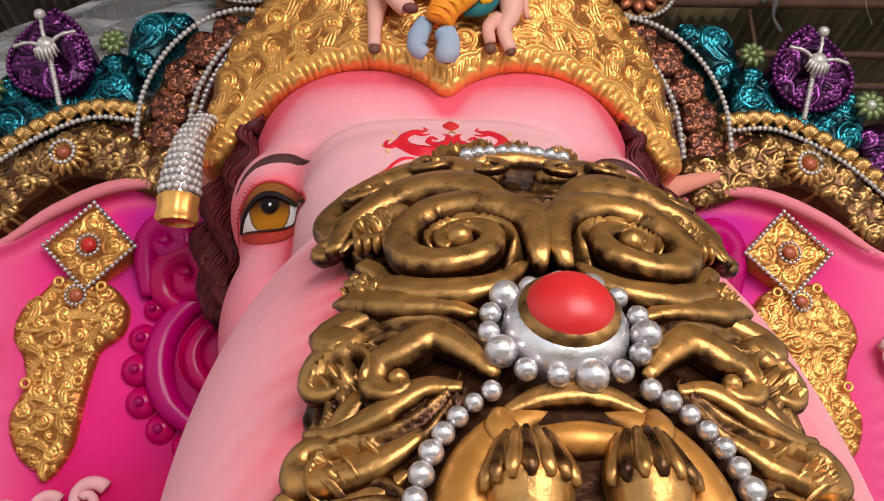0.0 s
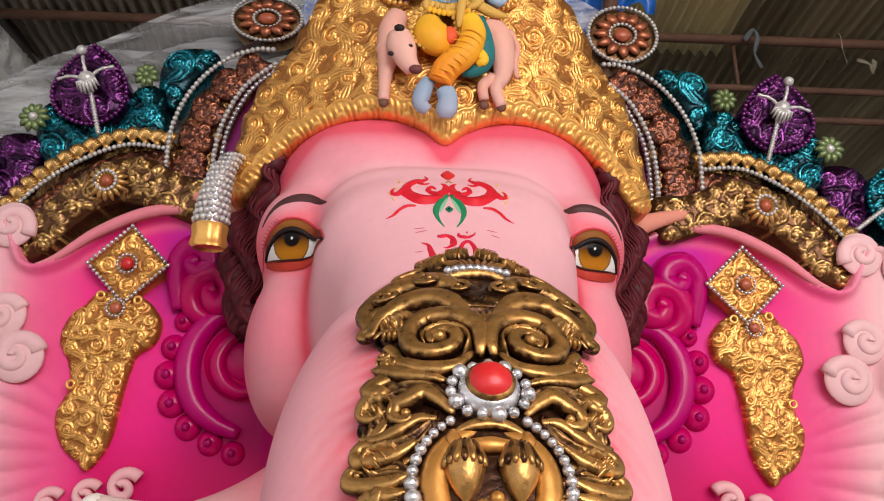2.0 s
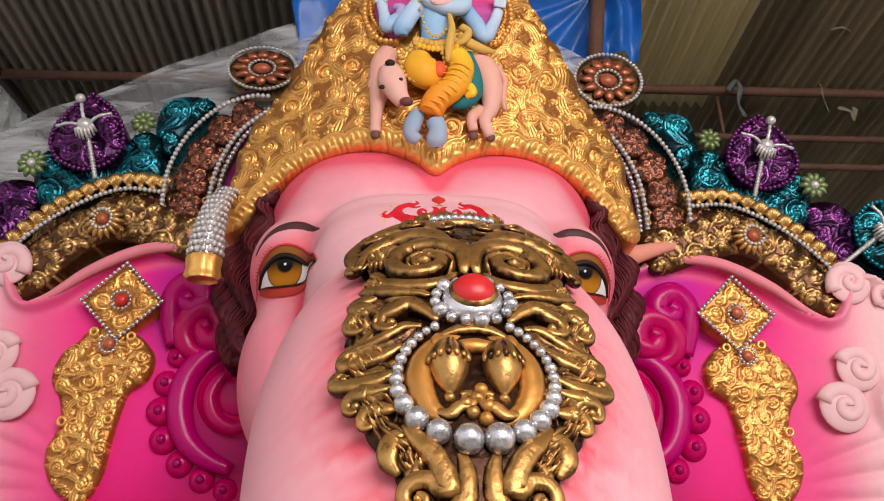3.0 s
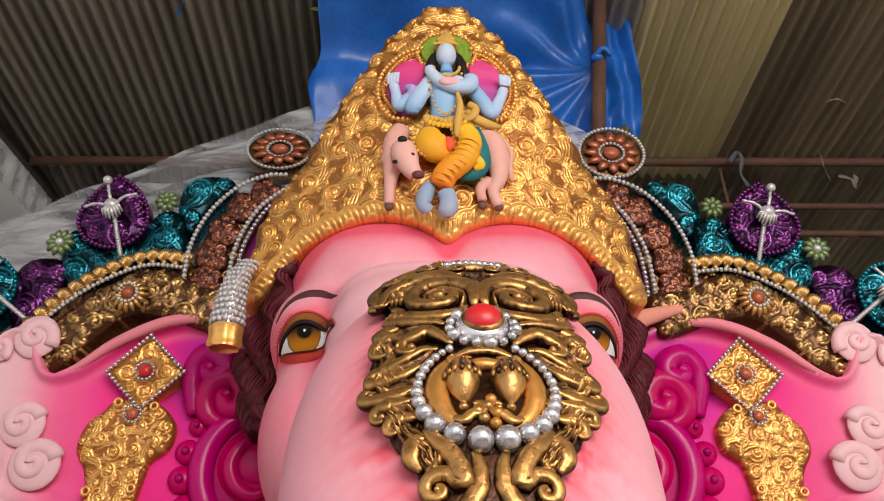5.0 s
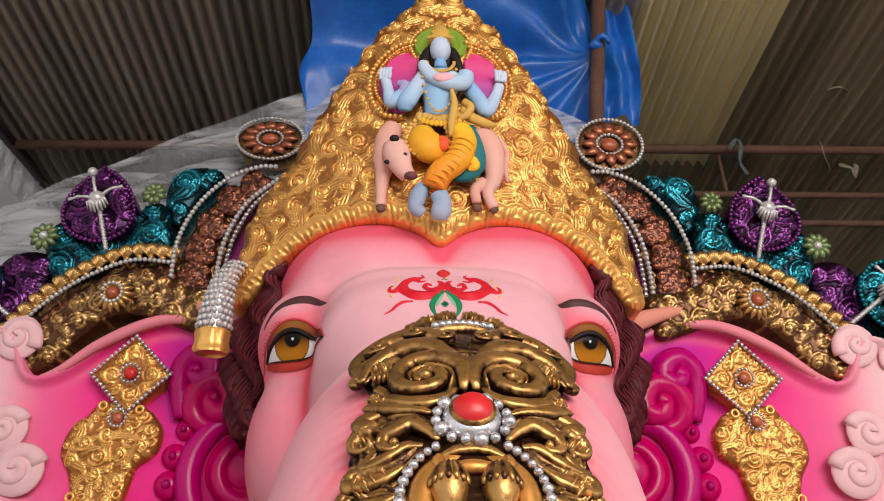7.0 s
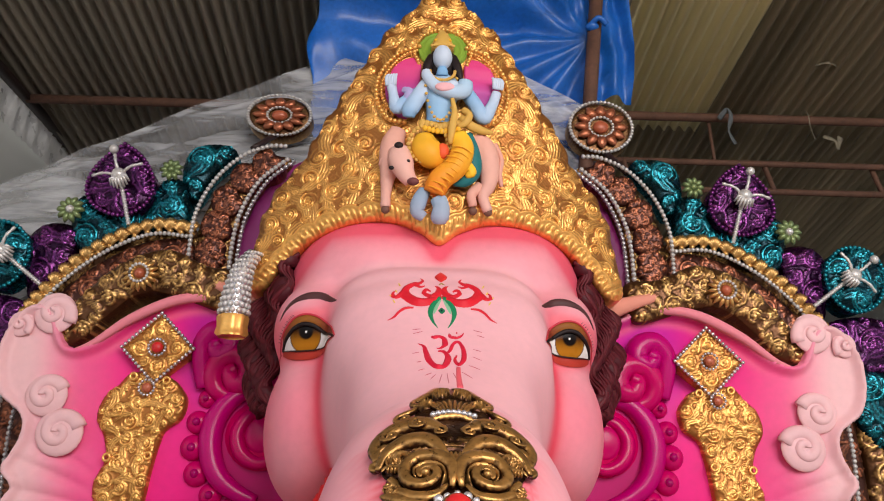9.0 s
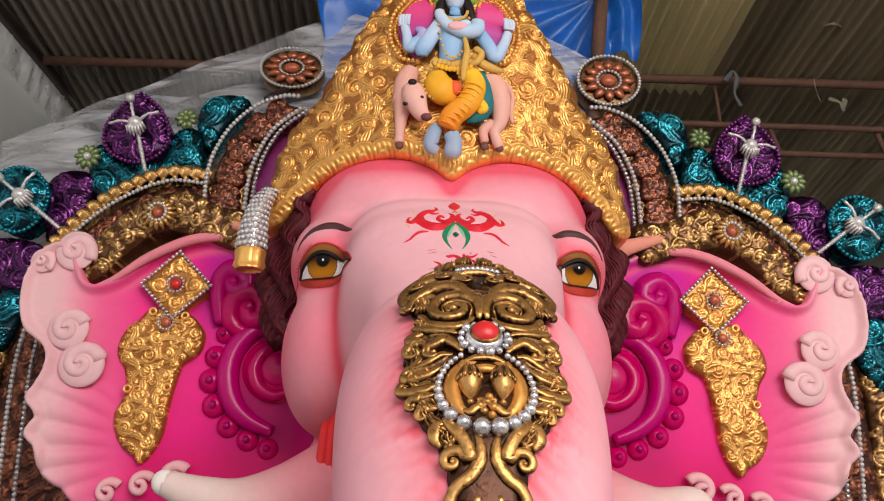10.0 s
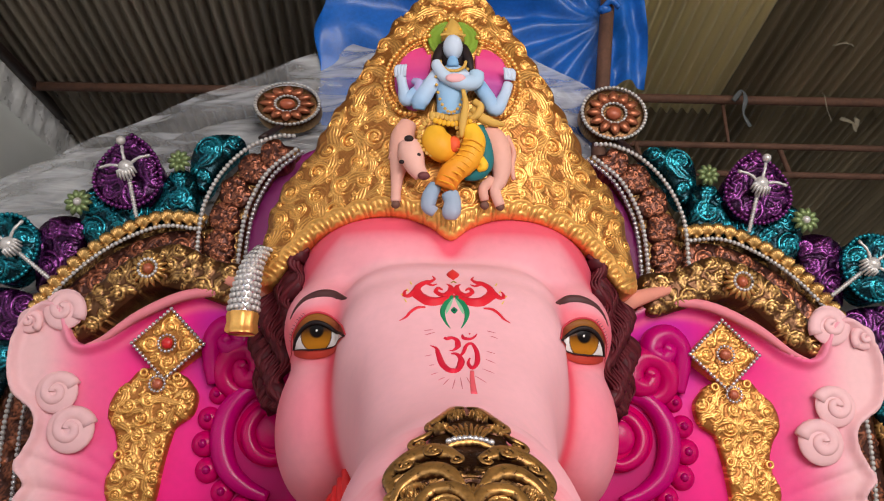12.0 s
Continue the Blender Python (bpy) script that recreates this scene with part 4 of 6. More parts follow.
    # fronds that spring from the pearl ring and curl at their ends
    hook(0.730, 0.104, 0.011, 1, 0.6, 0.0080, [(0.728, 0.060, 0.003), (0.738, 0.074, 0.007), (0.742, 0.092, 0.0085)], s)
    hook(0.750, 0.112, 0.010, 1, 0.5, 0.0080, [(0.756, 0.064, 0.003), (0.764, 0.080, 0.007), (0.764, 0.100, 0.0085)], s, 0.012)
    hook(0.786, 0.098, 0.012, -1, 3.9, 0.0085, [(0.774, 0.066, 0.003), (0.776, 0.080, 0.007), (0.774, 0.092, 0.0085)], s, 0.013)
    hook(0.806, 0.084, 0.011, -1, 3.8, 0.0078, [(0.796, 0.058, 0.003), (0.798, 0.070, 0.006), (0.794, 0.080, 0.0078)], s)
    moulding("leaf", [(0.742, 0.066, 0.002), (0.750, 0.078, 0.006), (0.752, 0.094, 0.006), (0.744, 0.106, 0.002)], s, 0.010)
    moulding("leaf", [(0.786, 0.062, 0.002), (0.790, 0.074, 0.006), (0.804, 0.074, 0.005), (0.818, 0.066, 0.002)], s, 0.011)
    moulding("drop_leaf", [(0.818, 0.052, 0.003), (0.826, 0.066, 0.009), (0.842, 0.068, 0.010), (0.856, 0.060, 0.003)], s, 0.011)
    moulding("drop_leaf", [(0.830, 0.040, 0.003), (0.846, 0.048, 0.008), (0.862, 0.048, 0.008), (0.872, 0.042, 0.002)], s, 0.009)
    # long scrolls below the pearls
    volute(0.878, 0.045, 0.017, 3.9, 1.15, -1, [(0.815, 0.056, 0.004), (0.832, 0.044, 0.009), (0.850, 0.030, 0.0105), (0.874, 0.023, 0.011), (0.893, 0.032, 0.010)][:4], s=s, off=0.014, wide=0.5)
    moulding("long_leaf", [(0.840, 0.014, 0.004), (0.856, 0.010, 0.008), (0.876, 0.011, 0.010), (0.896, 0.022, 0.010), (0.914, 0.042, 0.009), (0.945, 0.050, 0.007), (0.975, 0.040, 0.003)], s, 0.011)
    moulding("long_leaf", [(0.92, 0.012, 0.004), (0.95, 0.022, 0.008), (0.99, 0.024, 0.009), (1.03, 0.034, 0.007), (1.06, 0.036, 0.002)], s, 0.009)
    # half moon and bud inside the pearl ring
    th = np.linspace(0.25, 2.7, 14)
    moulding("half_moon", [(0.768 - 0.050 * math.cos(a), 0.046 * math.sin(a), 0.003 + 0.0105 * math.sin((a - 0.25) / 2.45 * math.pi) ** 0.7) for a in th], s, 0.010, 0.7, 3, AMBER, groove=0)
    hook(0.792, 0.010, 0.010, -1, 0.4, 0.0062, [(0.803, 0.034, 0.003), (0.808, 0.022, 0.0062)], s, 0.013)
    bw, bu = 0.760, s * 0.0215
    rings = []
    for q in range(15):
        f = q / 14
        rr = 0.0205 * (math.sin(math.pi * min(1, 0.06 + 0.98 * f)) ** 0.6) * (1 - 0.35 * f)
        rings.append((bw - 0.026 + 0.056 * f, rr))
    P, N = on_trunk(np.array([a for a, _ in rings]), np.full(15, bu), np.full(15, 0.014))
    bud = part("bud", Bag().add(*sweep(P, [b for _, b in rings], 20, N, 0.95), (0.72, 0.72, 0.72)), ANTIQUE, orn)
    for q in range(7):
        a = (q - 3) * 0.36
        P2 = []
        for f in np.linspace(0, 1, 6):
            c, nn = on_trunk(np.array([bw - 0.023 + 0.024 * f]), np.array([bu + 0.0182 * math.sin(a) * (0.55 + 0.45 * f)]), np.array([0.0145 + 0.0168 * math.cos(a) * (0.6 + 0.4 * f)]))
            P2.append(c[0])
        part("petal", Bag().add(*sweep(P2, [0.0016, 0.0026, 0.0030, 0.0034, 0.0036, 0.0015], 6), (0.22, 0.22, 0.22) if q % 2 else (0.5, 0.5, 0.5)), ANTIQUE, bud)
    pearl("bud_tip", bw + 0.030, bu, 0.005, ANTIQUE, 0.012, parent=bud)
    moulding("stem", [(0.722, 0.030, 0.004), (0.732, 0.030, 0.008), (0.744, 0.023, 0.006)], s, 0.014, mat=AMBER, groove=0)

# bowl in the ring, all in the dark recess colour
rr_, aa_ = np.meshgrid(np.linspace(0, 1, 8), np.arange(32) * TAU / 32, indexing="ij")
PP, _ = on_trunk(0.768 + 0.058 * rr_ * np.cos(aa_), 0.055 * rr_ * np.sin(aa_), np.full(rr_.shape, 0.0085) + 0.004 * rr_ ** 2)
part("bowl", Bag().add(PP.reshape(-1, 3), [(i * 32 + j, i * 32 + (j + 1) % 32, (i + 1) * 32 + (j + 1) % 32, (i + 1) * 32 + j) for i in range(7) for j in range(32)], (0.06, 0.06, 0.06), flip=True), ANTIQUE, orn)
moulding("cross_bar", [(0.735, -0.016, 0.006), (0.736, 0.0, 0.009), (0.735, 0.016, 0.006)], 1, 0.012, mat=AMBER, groove=0)
moulding("cross_leaf", [(0.722, -0.028, 0.003), (0.716, -0.014, 0.006), (0.714, 0.0, 0.007), (0.716, 0.014, 0.006), (0.722, 0.028, 0.003)], 1, 0.013)
for k, (a, b) in enumerate(((0.792, 0.0), (0.800, 0.008), (0.806, -0.004), (0.812, 0.006), (0.798, -0.009), (0.784, 0.003))):
    pearl("flower", a, b, 0.0062, AMBER if k % 2 else ANTIQUE, 0.014)

# pearls round the ring, small above and large below
a = 0.50
while a < TAU - 0.46:
    big = 0.5 - 0.5 * math.cos(a)
    r = 0.0046 + 0.0078 * big ** 2.6
    pearl("pearl", 0.769 - 0.064 * math.cos(a), 0.063 * math.sin(a), r * random.uniform(0.88, 1.12), SILVER, 0.018)
    a += 1.9 * r / 0.064
for k in range(15):
    a = (k + 0.5) * TAU / 15
    low_ = max(0.0, math.cos(a))
    pearl("stone_pearl", 0.684 + (0.027 + 0.002 * (k % 2)) * math.cos(a), 0.032 * math.sin(a), 0.0052 + 0.0022 * (k * 7 % 3 == 0), SILVER, 0.024 - 0.003 * low_)
for k in range(9):
    a = (k - 4) / 4
    pearl("crest_pearl", 0.448 + 0.008 * a * a, 0.031 * a, 0.0054, SILVER, 0.022)
moulding("crest_bar", [(0.462, -0.042, 0.005), (0.450, -0.020, 0.011), (0.446, 0.0, 0.013), (0.450, 0.020, 0.011), (0.462, 0.042, 0.005)], 1, 0.012, groove=0.1)
for k in range(5):
    moulding("clasp_leaf", [(0.602, 0.0015 * (k - 2), 0.002), (0.586, 0.004 * (k - 2), 0.0046), (0.570, 0.0065 * (k - 2), 0.002)], 1, 0.022, groove=0)
c, _ = on_trunk(np.array([0.682]), np.array([0.0]), np.array([0.027]))
_, n_ = on_trunk(np.array([0.735]), np.array([0.0]))
part("setting", Bag().add(*sweep(np.stack([c[0] - 0.018 * n_[0], c[0] - 0.004 * n_[0], c[0] + 0.004 * n_[0]]), [0.031, 0.028, 0.0235], 24, (1, 0, 0))), SILVER, orn)
u_, v_ = np.meshgrid(np.arange(28) * TAU / 28, np.linspace(0, math.pi / 2, 9), indexing="xy")
e1, e2 = np.array((1.0, 0, 0)), np.cross(n_[0], (1.0, 0, 0))
dome_ = lambda R, h, z0: c[0] + z0 * n_[0] + R * (np.sin(v_)[..., None] * (np.cos(u_)[..., None] * e1 + np.sin(u_)[..., None] * e2)) + h * np.cos(v_)[..., None] * n_[0]
dome_f = [(i * 28 + j, (i + 1) * 28 + j, (i + 1) * 28 + (j + 1) % 28, i * 28 + (j + 1) % 28) for i in range(8) for j in range(28)]
part("stone_rim", Bag().add(dome_(0.0236, 0.0105, 0.002).reshape(-1, 3), dome_f, (0.35, 0.35, 0.35)), ANTIQUE, orn)
part("red_stone", Bag().add(dome_(0.0208, 0.0165, 0.002).reshape(-1, 3), dome_f), RED, orn, "glossy red painted stone")
for k in range(5):
    P, N = on_trunk(np.linspace(0.932, 0.956, 4), np.full(4, -0.012 + 0.006 * k), np.full(4, 0.012))
    part("silver_bar", Bag().add(*sweep(P, 0.0028, 6, N)), SILVER, orn)

# ---- crown ----
CROWN = [(0.0, 4.85), (0.09, 4.82), (0.17, 4.73), (0.23, 4.67), (0.285, 4.57), (0.35, 4.44), (0.43, 4.30), (0.51, 4.17), (0.575, 4.05), (0.67, 3.96), (0.735, 3.84), (0.78, 3.70),
         (0.80, 3.56), (0.72, 3.53), (0.62, 3.62), (0.52, 3.70), (0.36, 3.755), (0.20, 3.76), (0.08, 3.715), (0.0, 3.66)]
RIM = CROWN[12:]
CROWN = catmull(CROWN + [(-x, z) for x, z in CROWN[-2:0:-1]], 8, True)
run = np.concatenate([[0], np.cumsum(np.linalg.norm(np.diff(CROWN, axis=0), axis=1))])
lobe = 0.020 * np.abs(np.sin(run * 26)) * (CROWN[:, 1] > 3.8 + 0.0 * run)
CROWN = CROWN + lobe[:, None] * np.stack([np.sign(CROWN[:, 0]) * 0.8, np.full(len(CROWN), 0.6)], -1)
RIM = catmull(RIM + [(-x, z) for x, z in RIM[-2::-1]], 6)
crown_places = pack(CROWN, (0.052, 0.041, 0.032, 0.024, 0.018, 0.013), 4, half=True, tries=700, gap=0.92)
crown_leaves = pack(CROWN, (0.085, 0.068, 0.052, 0.040), 9, half=True, tries=600, gap=0.50)


def crown_base(X, Z):
    return 2.17 + 0.50 * X * X + 0.10 * smooth(4.3, 4.85, Z)


def crown_front(X, Z, sd):
    h = emboss(np.abs(X), Z, crown_places, 2.15, leaves=crown_leaves, lines=2.5)
    n = np.sin(X * 410) * np.sin(Z * 390)
    h = h + 0.06 * n * (h < 0.1)
    rd = np.min(np.hypot(X[..., None] - RIM[None, None, ::3, 0], Z[..., None] - RIM[None, None, ::3, 1]), -1)
    band = smooth(0.075, 0.065, rd)
    along = np.sin(np.arctan2(Z - 3.1, X) * 230)
    hb = 0.35 + 0.5 * along * np.exp(-((rd - 0.038) / 0.010) ** 2) + 0.4 * np.exp(-((rd - 0.066) / 0.007) ** 2) + 0.45 * np.exp(-((rd - 0.012) / 0.009) ** 2)
    h = h * (1 - band) + np.clip(hb, 0.3, 1.1) * band
    scal = 0.012 * np.abs(np.sin((X + Z) * 38)) * smooth(-0.03, 0, sd) * smooth(3.80, 3.90, Z)
    dome = 0.040 * (1 - np.exp(sd / 0.02)) + scal
    flat = np.exp(-((X / 0.20) ** 4 + ((Z - 4.15) / 0.36) ** 4))
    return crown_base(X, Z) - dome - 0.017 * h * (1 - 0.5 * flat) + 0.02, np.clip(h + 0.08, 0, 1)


crown = thing("crown", "tall gold crown moulded with leafy scrolls over the statue's forehead", "crown")
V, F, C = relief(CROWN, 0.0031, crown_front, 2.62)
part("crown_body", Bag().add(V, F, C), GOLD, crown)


def on_crown(x, z, off=0.055):
    return np.array((x, float(crown_base(np.float64(x), np.float64(z))) + 0.02 - off, z))


def crown_line(name, pts, r, mat, off=0.06, closed=False, label=""):
    p = catmull(pts, 8, closed)
    if closed:
        p = np.vstack([p, p[:1]])
    path = [on_crown(a, b, off) for a, b in p]
    ob = part(name, Bag().add(*sweep(path, r * 0.35, 5)), mat, crown, label)
    bead_objects(beads(path, r, 1.9), r, mat, ob, "bead")
    return ob


for s in (-1, 1):
    crown_line("niche_border", [(s * 0.10, 4.53), (s * 0.18, 4.50), (s * 0.255, 4.40), (s * 0.27, 4.28), (s * 0.22, 4.18), (s * 0.15, 4.16)], 0.010, GOLD, 0.065)
    crown_line("niche_rim", [(s * 0.11, 4.51), (s * 0.17, 4.48), (s * 0.235, 4.39), (s * 0.248, 4.29), (s * 0.20, 4.20)], 0.007, GOLD, 0.062)
    o = catmull([(s * 0.09, 4.44), (s * 0.15, 4.475), (s * 0.21, 4.41), (s * 0.235, 4.31), (s * 0.19, 4.205), (s * 0.12, 4.21)], 5, True)
    V, F, C = relief(o, 0.007, lambda X, Z, sd: (crown_base(X, Z) - 0.040 - 0.006 * np.sin(Z * 60), np.zeros(X.shape)), 2.3,
                     lambda V, H: mix((0.70, 0.06, 0.22), (0.42, 0.08, 0.35), smooth(4.42, 4.24, V[:, 2])[:, None]))
    part("niche", Bag().add(V, F, C), SKIN, crown, "pink painted niche")
    o = catmull([(s * 0.01, 4.60), (s * 0.06, 4.60), (s * 0.10, 4.545), (s * 0.095, 4.48), (s * 0.06, 4.44), (s * 0.01, 4.44)], 5, True)
    V, F, C = relief(o, 0.006, lambda X, Z, sd: (crown_base(X, Z) - 0.045 - 0.004 * np.sin(np.hypot(X, Z - 4.52) * 260), np.zeros(X.shape)), 2.3,
                     lambda V, H: np.tile((0.22, 0.34, 0.04), (len(V), 1)))
    part("halo", Bag().add(V, F, C), SKIN, crown, "green halo")
crown_line("halo_border", [(-0.10, 4.44), (-0.12, 4.52), (-0.08, 4.60), (0, 4.635), (0.08, 4.60), (0.12, 4.52), (0.10, 4.44)], 0.009, GOLD, 0.06)

# painted figure on the crown, one plain shape
fig = Bag()
BLUE, BLUE2, FLESH, YEL, ORG, GLD, BLK = (0.22, 0.42, 0.66), (0.40, 0.56, 0.72), (0.72, 0.36, 0.28), (0.80, 0.42, 0.03), (0.80, 0.20, 0.02), (0.62, 0.36, 0.08), (0.02, 0.012, 0.012)


UNIT = 0.0025


def fb(a, b, r, col, sq=(1, 0.7, 1), off=0.075):
    fig.add(*ball(on_crown(0.006 + UNIT * a, 4.17 + 1.05 * UNIT * b, off), UNIT * r, 16, 10, sq), col, 0)


def fs(pts, col, off=0.075, high=0.8, to=None):
    """A limb or fold: rows of a, b, half width in units from the waist; to: the colour at its end."""
    p = catmull(pts, 6) * np.array((UNIT, 1.05 * UNIT, UNIT))
    t = np.repeat(np.linspace(0, 1, len(p)), 12)[:, None]
    fig.add(*sweep([on_crown(0.006 + a, 4.17 + b, off + 0.012 * math.sin(3 * i / len(p))) for i, (a, b, _) in enumerate(p)], p[:, 2], 12, high=high), mix(col, col if to is None else to, t), 0)


PALE, VIOLET = (0.55, 0.62, 0.74), (0.42, 0.36, 0.60)
# head, hair and cap
fb(-4, 104, 18, PALE, (0.9, 0.95, 1.2), 0.105)
fb(-4, 100, 24, BLK, (1.05, 0.6, 1.25), 0.070)
for s in (-1, 1):
    fs([(-4 + s * 18, 112, 6), (-4 + s * 24, 90, 8), (-4 + s * 29, 68, 5), (-4 + s * 30, 58, 2)], BLK, 0.085)
fs([(-4, 120, 19), (-4, 134, 17), (-4, 150, 10), (-6, 164, 3)], GLD, 0.095)
for k in range(11):
    fb(-22 + 3.6 * k, 122 + 2.5 * math.sin(k * 0.31), 2.6, GLD, off=0.132)
for k in range(7):
    fb(-16 + 4 * k, 134 + 3 * math.sin(k * 0.5), 2.4, YEL, off=0.130)
fs([(-4, 84, 8), (-4, 70, 10)], BLUE, 0.095)
# chest and arms
fs([(-3, 72, 17), (-3, 52, 31), (-6, 26, 24), (-9, 2, 19), (-9, -16, 20)], BLUE2, 0.072, 0.62, BLUE)
fb(-16, 50, 13, PALE, (1.1, 0.5, 0.8), 0.112)
fb(12, 50, 13, PALE, (1.1, 0.5, 0.8), 0.112)
fs([(34, 56, 12), (30, 40, 13), (8, 36, 12), (-16, 46, 10), (-28, 62, 9), (-30, 72, 8)], BLUE2, 0.118, 0.8, PALE)
# pink highlight of the forearm, put in as a coloured patch
fb(0, 40, 10, (0.80, 0.42, 0.44), (1.6, 0.4, 0.8), 0.148)
fs([(-28, 56, 12), (-40, 34, 13), (-54, 10, 14), (-56, -2, 9)], PALE, 0.095, 0.8, BLUE)
fs([(-36, 48, 10), (-62, 28, 10), (-76, 16, 11), (-82, 38, 8), (-86, 58, 8)], BLUE, 0.080, 0.8, PALE)
fs([(34, 48, 12), (52, 22, 12), (64, 2, 12), (78, 26, 9), (86, 50, 8)], BLUE, 0.085, 0.8, PALE)
for s, a in ((-1, -87), (1, 88)):
    for k in range(4):
        fs([(a + s * (k - 1.5) * 4, 56, 3.4), (a + s * (k - 1.5) * 4.6, 68, 3.2), (a + s * (k - 2.2) * 4, 75, 2)], PALE, 0.092)
    fb(a * 0.86, 26, 7, VIOLET, off=0.075)
fs([(-64, 22, 8), (-56, 40, 8), (-66, 48, 5)], VIOLET, 0.085)
# chains, belt and sashes
for k in range(17):
    a = math.pi * (k / 16)
    fb(-4 + 20 * math.cos(a), 72 - 16 * math.sin(a), 2.8, GLD, off=0.128)
    fb(-6 + 25 * math.cos(a), 60 - 72 * math.sin(a), 2.6, GLD, off=0.128)
for k in range(26):
    a = k * TAU / 26
    fb(-24 + 31 * math.cos(a), -50 + 31 * math.sin(a), 3.6, GLD, off=0.118)
for k in range(9):
    fb(-34 + 7 * k, -14 - 4 * math.sin(k * 0.4), 6.5, GLD, (1, 0.7, 1.2), 0.105)
    fb(-30 + 6.6 * k, -24 - 5 * math.sin(k * 0.4), 4.2, YEL, (1, 0.7, 1.2), 0.118)
fs([(12, 26, 3), (16, 0, 5), (12, -30, 6), (10, -52, 3)], GLD, 0.128)
fs([(28, 0, 7), (40, -14, 8), (60, -22, 7), (78, -22, 3)], GLD, 0.100)
fs([(30, 10, 6), (40, 0, 6), (34, -14, 6), (22, -20, 4)], GLD, 0.112)
# skirt, crossed leg and feet
fs([(-30, -34, 15), (-28, -54, 24), (-16, -70, 22), (-2, -78, 10)], YEL, 0.095, 0.75, (0.82, 0.34, 0.02))
fb(-2, -62, 11, (0.76, 0.10, 0.03), (1, 0.6, 1.2), 0.122)
fs([(22, -34, 15), (30, -56, 18), (20, -86, 19), (-4, -108, 19), (-14, -130, 17)], (0.86, 0.50, 0.03), 0.112, 0.85, (0.82, 0.22, 0.02))
for k in range(9):
    fs([(12 - 4.6 * k, -58 - 8 * k, 0.6), (30 - 4.4 * k, -62 - 8.6 * k, 1.4), (44 - 5.4 * k, -70 - 8.2 * k, 0.6)], (0.82, 0.34, 0.02), 0.152, 0.5)
fs([(38, -82, 9), (44, -94, 8), (36, -100, 4)], (0.86, 0.50, 0.03), 0.110)
fs([(-28, -124, 10), (-36, -142, 12), (-38, -158, 11), (-28, -166, 8)], (0.26, 0.36, 0.48), 0.105, 0.8, (0.34, 0.36, 0.46))
fs([(-6, -138, 13), (-2, -152, 13), (-4, -168, 14), (-4, -176, 9)], (0.30, 0.40, 0.52), 0.110, 0.8, (0.36, 0.37, 0.46))
fs([(38, -26, 9), (46, -58, 13), (46, -88, 14), (34, -104, 10), (16, -108, 5)], (0.02, 0.16, 0.17), 0.085)
# calf beside it
fs([(-72, -16, 13), (-80, -40, 19), (-82, -70, 19), (-86, -96, 12), (-88, -124, 8), (-88, -142, 8)], FLESH, 0.062, 0.8, (0.74, 0.40, 0.33))
fs([(-70, -58, 17), (-66, -78, 20), (-58, -98, 15), (-49, -110, 11)], (0.76, 0.42, 0.35), 0.105)
fb(-46, -113, 8, (0.16, 0.05, 0.05), (1.2, 0.8, 0.8), 0.130)
for a, b, r in ((-80, -92, 3.6), (-55, -82, 3.2), (-70, -56, 6)):
    fb(a, b, r, BLK, (1.2, 0.7, 0.9), 0.142)
fs([(-84, -64, 6), (-94, -70, 6), (-100, -78, 2)], FLESH, 0.080)
fs([(50, -30, 17), (66, -48, 20), (74, -80, 17), (72, -106, 12), (64, -124, 9), (72, -146, 8)], FLESH, 0.068, 0.8, (0.76, 0.42, 0.35))
fs([(60, -108, 11), (46, -122, 8), (48, -140, 7)], FLESH, 0.066)
fs([(84, -34, 4), (94, -60, 4), (90, -84, 5), (94, -104, 3)], FLESH, 0.070)
for a in (-88, 72, 48):
    fb(a, -147, 7, (0.16, 0.07, 0.05), off=0.07)
tagged(new("crown_figure", fig.mesh("crown_figure", [SKIN])), "small blue and yellow painted statue with a calf on the crown", "statue")

# tassel at the crown's end
tassel = thing("pearl_tassel", "tassel of rows of silver pearls with a gold collar", "tassel")
AXIS = catmull([(-0.755, 2.40, 3.665), (-0.785, 2.375, 3.60), (-0.80, 2.36, 3.50), (-0.805, 2.36, 3.385)], 8)
tr = np.linspace(0.034, 0.056, len(AXIS))
part("core", Bag().add(*sweep(AXIS, tr * 0.93, 18, (1, 0, 0))), SILVER, tassel)
for k, (c, r) in enumerate(zip(beads(AXIS, 0.0130, 1.7, (0, 0, 0)), np.linspace(0.034, 0.056, 12))):
    bead_objects([c + r * np.array((math.cos(a), math.sin(a), 0)) for a in (np.arange(15) + 0.5 * (k % 2)) * TAU / 15], 0.0116 * (0.66 + 0.34 * min(k, 11) / 11), PEARL, tassel)
col = Bag()
u2 = np.arange(36) * TAU / 36
fl = 1 + 0.045 * np.cos(u2 * 9)
rows = [(3.395, 0.056), (3.385, 0.062), (3.35, 0.058), (3.32, 0.064), (3.31, 0.054)]
col.add([(-0.805 + r * f * math.cos(a), 2.36 + r * f * math.sin(a), z) for z, r in rows for a, f in zip(u2, fl)],
        [(i * 36 + (j + 1) % 36, i * 36 + j, (i + 1) * 36 + j, (i + 1) * 36 + (j + 1) % 36) for i in range(4) for j in range(36)] + [list(range(4 * 36, 5 * 36))], (0.7, 0.7, 0.7))
part("collar", col, GOLD, tassel, "fluted gold collar")

